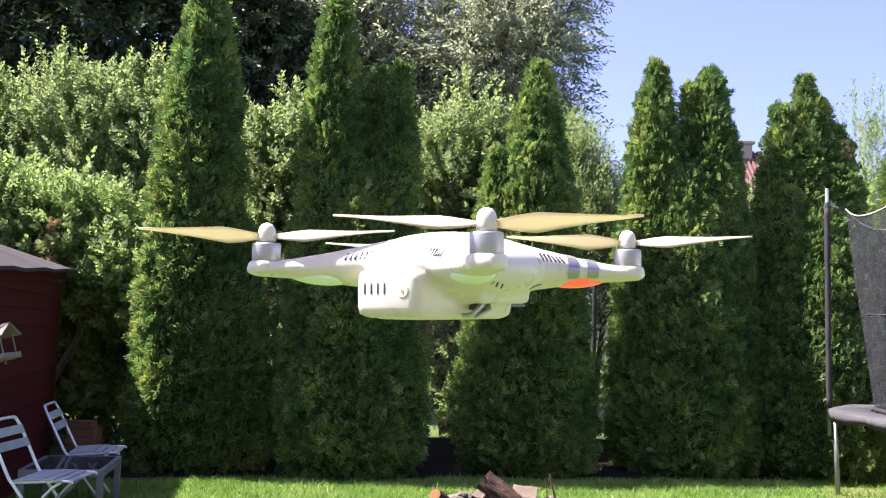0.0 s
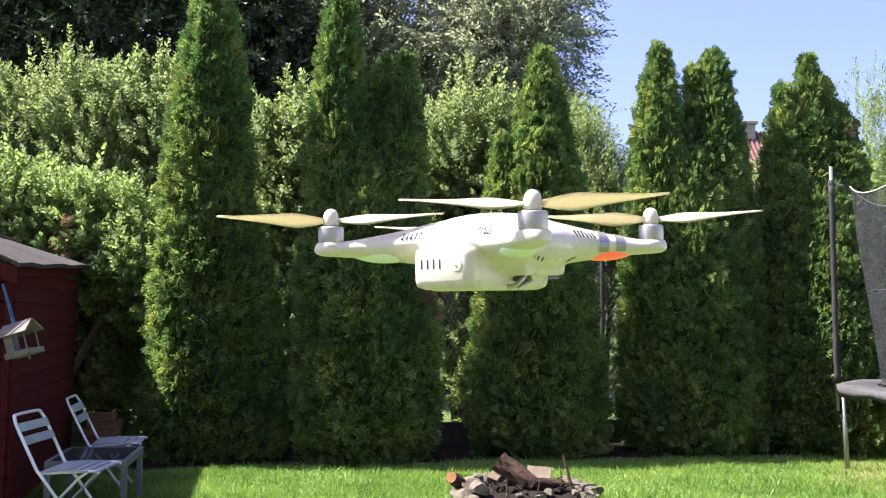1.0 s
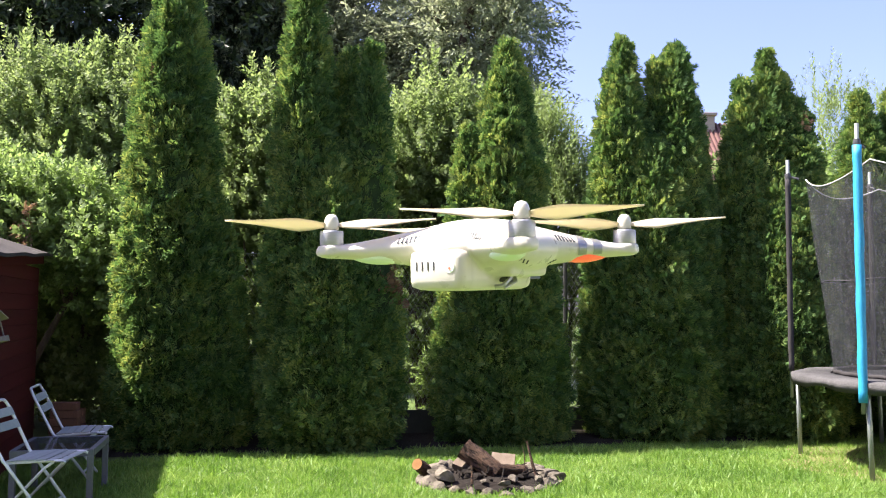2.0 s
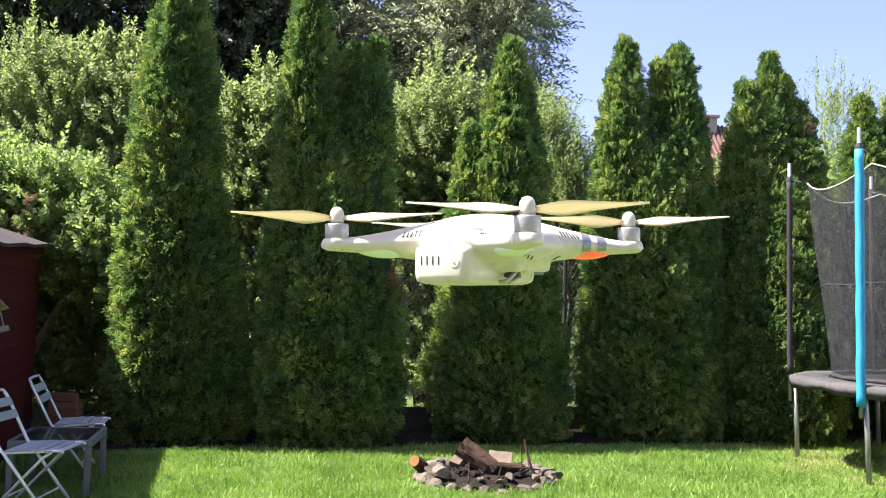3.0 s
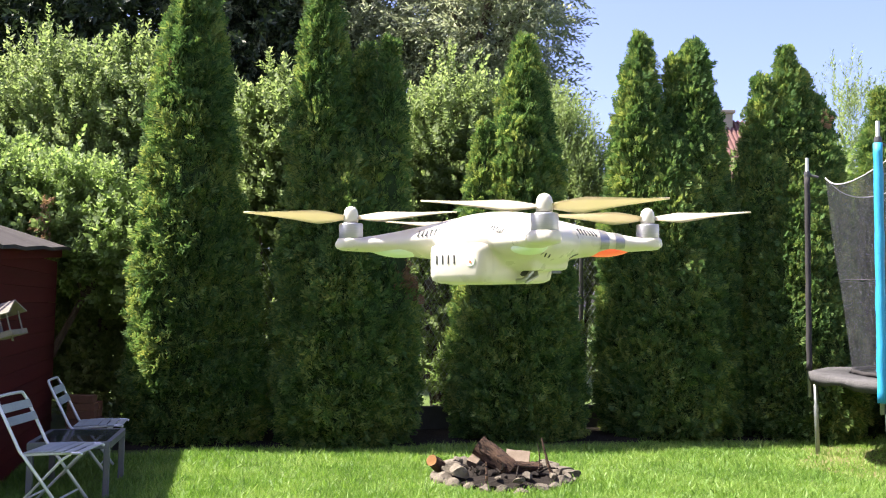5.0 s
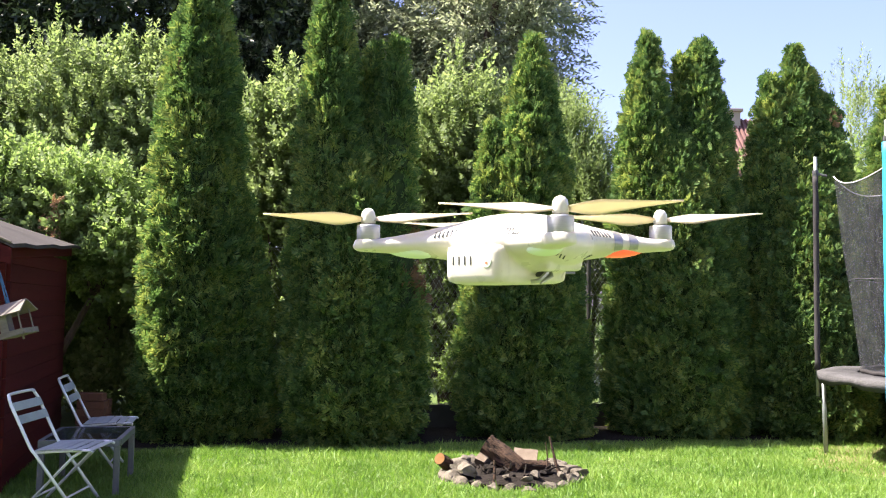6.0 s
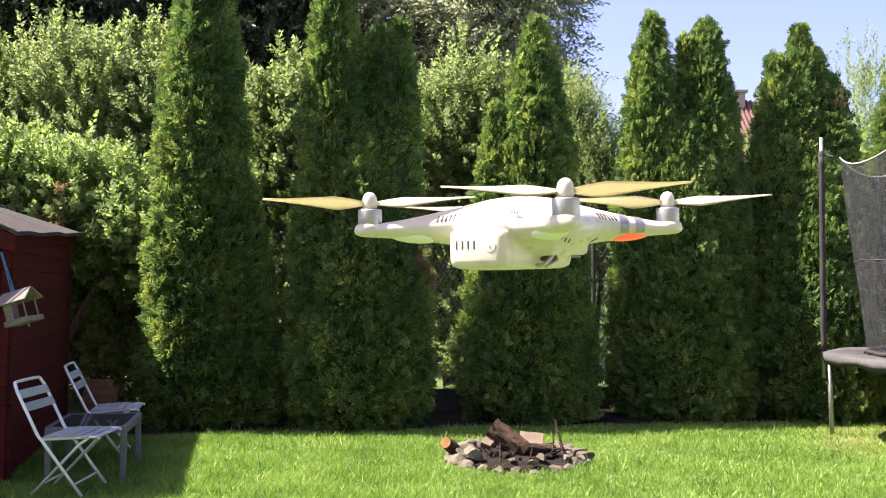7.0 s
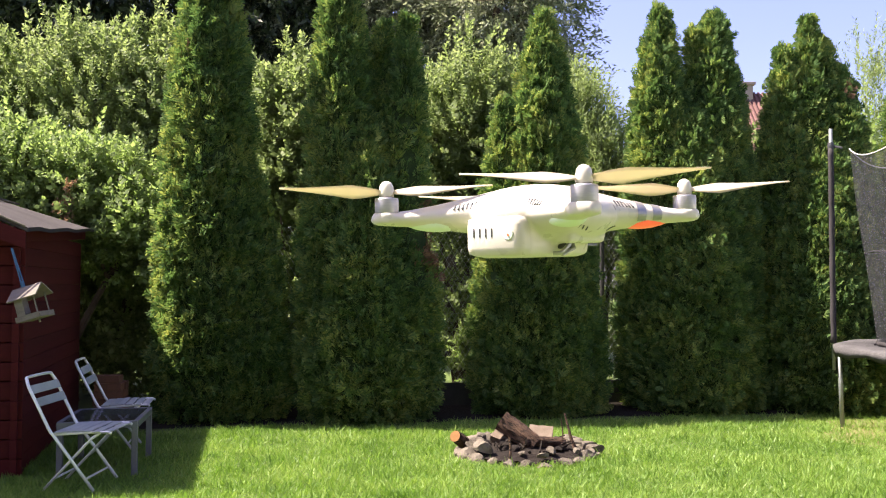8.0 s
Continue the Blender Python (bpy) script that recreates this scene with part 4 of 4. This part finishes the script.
# ---- trampoline ----
def trampoline():
    R, C = 1.31, (4.90, 7.66)
    t = thing("trampoline", "round trampoline with worn grey pad and safety net", "trampoline", pose(*C, 0))
    angles = [radians(150 + 60 * k) for k in range(6)]
    bm = bmesh.new()
    prof = [(R + 0.035, 0.725), (R + 0.04, 0.772), (R - 0.01, 0.790), (R - 0.30, 0.785), (R - 0.31, 0.770), (R - 0.05, 0.765)]
    n = 96
    rings = []
    for k in range(n):
        a = 2 * math.pi * k / n
        hang = 0.014 * math.sin(k * 0.59) + 0.008 * math.sin(k * 1.31 + 1) + 0.003 * math.sin(k * 2.9)
        rings.append([bm.verts.new(((r + 0.004 * math.sin(k * 2.3 + i)) * math.cos(a), (r + 0.004 * math.sin(k * 2.3 + i)) * math.sin(a), z - (0.03 + hang if i == 0 else 0) + 0.003 * math.sin(k * 0.9 + i))) for i, (r, z) in enumerate(prof)])
    for a, b in zip(rings, rings[1:] + rings[:1]):
        for i in range(len(prof)):
            j = (i + 1) % len(prof)
            bm.faces.new((a[i], a[j], b[j], b[i]))
    part("pad", bm, PAD, t, "worn dark grey spring pad", True)
    bm = bmesh.new()
    lathe(bm, [(R - 0.28, 0.765), (R - 0.28, 0.772)], 64)
    part("jumping_bed", bm, BED, t)
    bm = bmesh.new()
    ring = [(R * math.cos(2 * math.pi * k / 48), R * math.sin(2 * math.pi * k / 48), 0.735) for k in range(49)]
    tube(bm, ring, 0.021, 8, False)
    part("ring_frame", bm, STEEL, t, "", True)
    for k, a in enumerate(angles):
        blue = k == 1
        d = Vector((math.cos(a), math.sin(a), 0))
        side = Vector((-d.y, d.x, 0))
        shift = Vector((0.045, 0.0, 0))
        bm = bmesh.new()
        foot = d * (R + 0.0) + shift * 0.6
        tube(bm, [foot + Vector((0, 0, -0.02)), foot + Vector((-0.02, 0, 0.73))], 0.020, 10)
        part("leg", bm, STEEL, t, "", True)
        p = d * (R + 0.025) - shift * 0.4
        bm = bmesh.new()
        tube(bm, [p + Vector((0, 0, 0.53)), p + Vector((0, 0, 2.80 if not blue else 2.88))], 0.0165, 10)
        pole = part("pole", bm, STEEL, t, "", True)
        low, high, rad = (0.62, 2.70, 0.036) if blue else (0.78, 2.62, 0.026)
        pts = [p + Vector((0.0015 * math.sin(i * 1.3), 0.0015 * math.cos(i * 1.9), low + (high - low) * i / 24)) for i in range(25)]
        bm = bmesh.new()
        tube(bm, pts, [rad * (1 + 0.03 * math.sin(i * 2.2) + 0.035 * math.sin(i * 5.1)) for i in range(25)], 14)
        part("sleeve", bm, BLUE_FOAM if blue else BLACK_FOAM, pole, "bright blue foam sleeve" if blue else "black foam sleeve", True)
        bm = bmesh.new()
        top = high + 0.02
        tube(bm, [p + Vector((0, 0, top)), p - d * 0.10 + Vector((0, 0, top - 0.03))], 0.012, 6)
        lathe(bm, [(0.027, top - 0.03), (0.03, top), (0.027, top + 0.03)], 10, Matrix.Translation(p))
        part("strap", bm, DARK, pole)
    tops = []
    for a, b in zip(angles, angles[1:] + [angles[0] + 2 * math.pi]):
        for i in range(12):
            u = i / 12
            w = a + (b - a) * u
            sag = 4 * u * (1 - u)
            chord = math.cos((b - a) / 2) / math.cos((u - 0.5) * (b - a))
            tops.append((w, (R - 0.12) * (chord * 0.5 + 0.5), 2.60 - 0.13 * sag))
    bm = bmesh.new()
    levels = 14
    grid = []
    for k, (w, rad, zt) in enumerate(tops):
        col = []
        for j in range(levels + 1):
            v = j / levels
            r = rad * (1 - v) + (R - 0.33) * v + 0.012 * math.sin(k * 2.1 + j * 0.35) * math.sin(math.pi * min(v * 1.4, 1))
            col.append(bm.verts.new((r * math.cos(w), r * math.sin(w), zt * (1 - v) + 0.80 * v)))
        grid.append(col)
    for a, b in zip(grid, grid[1:] + grid[:1]):
        for j in range(levels):
            bm.faces.new((a[j], b[j], b[j + 1], a[j + 1]))
    part("net", bm, NET, t, "sheer black safety net", True)
    bm = bmesh.new()
    tube(bm, [(r * math.cos(w), r * math.sin(w), z) for w, r, z in tops + tops[:1]], 0.0065, 6, False)
    part("top_cord", bm, CORD, t, "pale sagging cord along the net's top", True)
    bm = bmesh.new()
    seam = []
    for w, r, z in tops + tops[:1]:
        v = (z - 1.62) / (z - 0.80)
        q = r * (1 - v) + (R - 0.33) * v
        seam.append((q * math.cos(w), q * math.sin(w), 1.62 + 0.006 * math.sin(w * 9)))
    tube(bm, seam, 0.004, 5, False)
    part("seam", bm, PAD, t)
    bm = bmesh.new()
    tube(bm, [((R - 0.34) * math.cos(w), (R - 0.34) * math.sin(w), 0.800 + 0.004 * math.sin(i * 1.9)) for i, (w, r, z) in enumerate(tops + tops[:1])], 0.022, 8, False)
    part("net_hem", bm, BLACK_FOAM, t, "", True)


trampoline()


# ---- far house ----
def house():
    h = thing("house", "distant house with red tiled roof and chimney", "house", pose(16.2, 42, -0.25))
    bm = bmesh.new()
    box(bm, (-5, -4, 0), (1.7, 4, 6.2))
    part("wall", bm, RENDERED, h)
    bm = bmesh.new()
    v = [(-5.6, -4.7, 6.0), (2.3, -4.7, 6.0), (2.3, 0, 10.6), (-5.6, 0, 10.6), (2.3, 4.7, 6.0), (-5.6, 4.7, 6.0)]
    w = [bm.verts.new(p) for p in v]
    for q in ((0, 1, 2, 3), (3, 2, 4, 5), (0, 3, 5), (1, 4, 2), (0, 5, 4, 1)):
        bm.faces.new([w[i] for i in q])
    roof = part("roof", bm, ROOF_TILE, h, "red clay tile roof")
    bm = bmesh.new()
    for k in range(37):
        x = -5.5 + k * 0.215
        tube(bm, [(x, -4.72, 6.02), (x, -0.02, 10.62)], 0.07, 5)
    tagged(part("tile_ridge", bm, ROOF_TILE, roof), kind="stuff")
    bm = bmesh.new()
    box(bm, (-2.6, -0.5, 9.6), (-1.6, 0.4, 10.9), 0.03)
    box(bm, (-2.7, -0.6, 10.9), (-1.5, 0.5, 11.05), 0.03)
    part("chimney", bm, RENDERED, roof)


house()


# ---- unseen walls, added to close the place and hold back sky light ----
bm = bmesh.new()
box(bm, (-9, -4.3, 0), (9, -4.0, 5.6))
tagged(part("wall_south", bm, BOUNCE_WALL), "unseen plain wall added at the lawn's near end to shape the light", "wall", kind="structure")
# low side walls out of view, added to deepen the shade on the lawn
for name, x in (("wall_west", -6.9), ("wall_east", 9.4)):
    bm = bmesh.new()
    box(bm, (x - 0.12, -4.0, 0), (x + 0.12, 9.0, 1.8))
    tagged(part(name, bm, BOUNCE_WALL), "unseen plain wall added beside the lawn to hold back sky light", "wall", kind="structure")


# ---- drone ----
def arm_section(d):
    """Half width, half height and middle height of an arm at the distance d from the centre."""
    at = [0.0, 0.05, 0.09, 0.12, 0.15, 0.172, 0.184, 0.190, 0.193]
    wide = float(np.interp(d, at, [0.060, 0.050, 0.032, 0.0225, 0.0175, 0.0165, 0.0150, 0.010, 0.003]))
    top = float(np.interp(d, at, [0.035, 0.031, 0.0215, 0.0150, 0.0095, 0.0072, 0.0066, 0.0045, 0.001]))
    low = float(np.interp(d, at, [-0.026, -0.023, -0.0165, -0.0125, -0.0095, -0.0082, -0.0078, -0.0060, -0.003]))
    return wide, (top - low) / 2, (top + low) / 2


def drone(m):
    d = thing("quadcopter_drone", "white plastic quadcopter drone hovering above the lawn", "drone", m)
    corners = [(-1, -1), (1, -1), (1, 1), (-1, 1)]
    bm = bmesh.new()
    bmesh.ops.create_uvsphere(bm, u_segments=48, v_segments=24, radius=1, matrix=Matrix.Translation((0, 0, 0.001)) @ Matrix.Diagonal((0.088, 0.092, 0.036, 1)))
    for sx, sy in corners:
        a = Vector((sx, sy, 0)).normalized()
        b = Vector((-a.y, a.x, 0))
        rings = []
        for k in range(25):
            q = 0.193 * k / 24
            w, h, z = arm_section(q)
            rings.append([bm.verts.new(a * q + b * (w * math.cos(t)) + Vector((0, 0, z + h * math.sin(t)))) for t in (2 * math.pi * i / 24 for i in range(24))])
        for r0, r1 in zip(rings, rings[1:]):
            for i in range(24):
                bm.faces.new((r0[i], r0[(i + 1) % 24], r1[(i + 1) % 24], r1[i]))
        bm.faces.new(rings[0][::-1])
        bm.faces.new(rings[-1])
        lathe(bm, [(0.0160, -0.006), (0.0165, 0.004), (0.0150, 0.0068)], 28, Matrix.Translation(a * 0.175))
    box(bm, (-0.0365, -0.088, -0.046), (0.0365, 0.056, 0.004), 0.012)
    box(bm, (-0.062, -0.040, -0.031), (0.062, 0.045, -0.010), 0.006)
    bmesh.ops.recalc_face_normals(bm, faces=bm.faces[:])
    tree = BVHTree.FromBMesh(bm)
    body = part("body", bm, WHITE, d, "", True)
    mod = body.modifiers.new("shell", "REMESH")
    mod.mode, mod.voxel_size, mod.use_smooth_shade = "VOXEL", 0.0022, True
    mod = body.modifiers.new("soft", "SMOOTH")
    mod.iterations, mod.factor = 6, 0.5
    bm = bmesh.new()
    box(bm, (-0.0355, -0.098, -0.0445), (0.0355, -0.02, -0.001), 0.010)
    battery = part("battery", bm, WHITE, d, "", True)
    for k in range(4):
        bm = bmesh.new()
        x = -0.0235 + k * 0.0076
        box(bm, (x - 0.0008, -0.0986, -0.0235), (x + 0.0008, -0.0955, -0.0140), 0.0003)
        part("light_slot", bm, DARK, battery)
    bm = bmesh.new()
    lathe(bm, [(0.0062, 0), (0.0062, 0.0006), (0.0056, 0.0009)], 20, pose(0.0200, -0.0980, -0.0205, 90))
    part("button", bm, GREEN_LAMP, battery)
    bm = bmesh.new()
    lathe(bm, [(0.0015, 0), (0.0015, 0.0016)], 10, pose(0.0205, -0.0980, -0.0215, 90))
    part("button_light", bm, RED_LAMP, battery)

    turns = {(-1, -1): 2, (1, -1): -4, (1, 1): -7, (-1, 1): 8}
    yaw = math.degrees(m.to_euler().z)
    for sx, sy in corners:
        a = Vector((sx, sy, 0)).normalized()
        b = Vector((-a.y, a.x, 0))
        c = a * 0.175
        bm = bmesh.new()
        lathe(bm, [(0.0130, 0.0060), (0.0134, 0.0072), (0.0134, 0.0215), (0.0128, 0.0232), (0.0062, 0.0240)], 28, Matrix.Translation(c))
        motor = part("motor", bm, SILVER, d, "brushed silver motor", True)
        bm = bmesh.new()
        lathe(bm, [(0.0080, 0.0246), (0.0084, 0.028), (0.0083, 0.033), (0.0072, 0.0380), (0.0048, 0.0412), (0.0015, 0.0425)], 20, Matrix.Translation(c))
        prop = part("propeller", bm, WHITE, d, "white two-bladed propeller", True)
        spin = radians(turns[(sx, sy)] - yaw)
        for side in (0, math.pi):
            bm = bmesh.new()
            u = Vector((math.cos(spin + side), math.sin(spin + side), 0))
            v = Vector((-u.y, u.x, 0)) * (1 if sx * sy > 0 else -1)
            rows = []
            for k in range(15):
                f = k / 14
                q = 0.006 + 0.113 * f
                lead = float(np.interp(f, [0, 0.12, 0.3, 0.6, 0.9, 1], [0.005, 0.009, 0.0125, 0.0095, 0.005, 0.001]))
                trail = float(np.interp(f, [0, 0.12, 0.3, 0.6, 0.9, 1], [0.005, 0.011, 0.0165, 0.0115, 0.006, 0.002]))
                twist = float(np.interp(f, [0, 0.25, 1], [0.45, 0.50, 0.14]))
                lift = 0.0300 + 0.006 * f
                rows.append([bm.verts.new(c + u * q + v * w + Vector((0, 0, lift + w * twist + t))) for w, t in ((lead, 0), (lead * 0.4, 0.0011), (-trail * 0.4, 0.0009), (-trail, 0), (-trail * 0.4, -0.0006), (lead * 0.4, -0.0006))])
            for r0, r1 in zip(rows, rows[1:]):
                for i in range(6):
                    bm.faces.new((r0[i], r0[(i + 1) % 6], r1[(i + 1) % 6], r1[i]))
            bm.faces.new(rows[0][::-1])
            bm.faces.new(rows[-1])
            part("blade", bm, PROP_WHITE, prop, "", True)
        bm = bmesh.new()
        rings = []
        for k in range(13):
            q = 0.088 + 0.068 * k / 12
            w, h, z = arm_section(q)
            g = math.sin(math.pi * k / 12) ** 0.6
            rings.append([bm.verts.new(a * q + b * (w * 0.82 * max(g, 0.05) * math.cos(t)) + Vector((0, 0, z - h * 0.55 + (0.0085 * g + 0.0006) * math.sin(t)))) for t in (2 * math.pi * i / 16 for i in range(16))])
        for r0, r1 in zip(rings, rings[1:]):
            for i in range(16):
                bm.faces.new((r0[i], r0[(i + 1) % 16], r1[(i + 1) % 16], r1[i]))
        bm.faces.new(rings[0][::-1])
        bm.faces.new(rings[-1])
        red = sy > 0
        part("lamp_cover", bm, RED_LAMP if red else GREEN_LAMP, d, "glowing red lamp cover" if red else "pale green lamp cover", True)
        if red:
            for q0 in (0.108, 0.128):
                bm = bmesh.new()
                rings = []
                for k in range(4):
                    q = q0 + 0.0115 * k / 3
                    w, h, z = arm_section(q)
                    rings.append([bm.verts.new(a * q + b * ((w + 0.0006) * math.cos(t)) + Vector((0, 0, z + (h + 0.0006) * math.sin(t)))) for t in (math.pi * (-0.18 + 1.36 * i / 24) for i in range(25))])
                for r0, r1 in zip(rings, rings[1:]):
                    for i in range(24):
                        bm.faces.new((r0[i], r0[i + 1], r1[i + 1], r1[i]))
                part("band", bm, SILVER_TAPE, d, "silver adhesive band")
        for flip in (-1, 1):
            for row, (count, q0, z0, tall) in enumerate(((6, 0.080, 0.007, 0.0085), (4, 0.066, -0.009, 0.006))):
                for k in range(count):
                    q = q0 + 0.0043 * k
                    start = a * q + b * (flip * 0.09) + Vector((0, 0, z0 + (0.02 if row == 0 else -0.02)))
                    hit, normal, _, _ = tree.ray_cast(start, (-b * flip + Vector((0, 0, -0.24 if row == 0 else 0.24))).normalized(), 0.12)
                    if hit is None or hit.z > 0.019 or abs(normal.z) > 0.93 or abs(hit.dot(b)) > 0.036:
                        continue
                    z = normal.normalized()
                    y = (Vector((0, 0, 1)) + a * (0.5 if row else -0.12))
                    y = (y - z * y.dot(z)).normalized()
                    x = y.cross(z)
                    bm = bmesh.new()
                    box(bm, (-0.00085, -tall / 2, -0.0012), (0.00085, tall / 2, 0.0005), 0.0002, Matrix(((x.x, y.x, z.x, hit.x), (x.y, y.y, z.y, hit.y), (x.z, y.z, z.z, hit.z), (0, 0, 0, 1))))
                    part("vent_slot", bm, DARK, d)
    for sx in (-1, 1):
        bm = bmesh.new()
        tube(bm, bend([(sx * 0.037, -0.012, -0.020), (sx * 0.050, -0.016, -0.026), (sx * 0.046, -0.030, -0.040), (sx * 0.037, -0.034, -0.042)], 4), 0.0024, 8)
        tube(bm, [(sx * 0.037, 0.004, -0.022), (sx * 0.047, -0.006, -0.036), (sx * 0.040, -0.02, -0.043)], 0.0028, 8, True, 0.5)
        part("bracket", bm, SILVER, d, "bare metal side bracket")
        bm = bmesh.new()
        box(bm, (sx * 0.041 - 0.005, -0.024, -0.037), (sx * 0.041 + 0.005, -0.008, -0.024), 0.002)
        part("connector", bm, DARK, d)
    bm = bmesh.new()
    box(bm, (-0.028, 0.046, -0.034), (0.028, 0.088, -0.031), 0.001)
    for x in (-0.022, 0.022):
        for y in (0.056, 0.080):
            tube(bm, [(x, y, -0.033), (x, y, -0.022)], 0.004, 8)
    part("mount_plate", bm, TABLE_PAINT, d, "dark mounting plate")
    return d


drone(Matrix.Translation((0.184, 0.982, 1.418)) @ pose(0, 0, 0, 1.8, -1.2, 0) @ pose(0, 0, 0, 0, 0, -37))
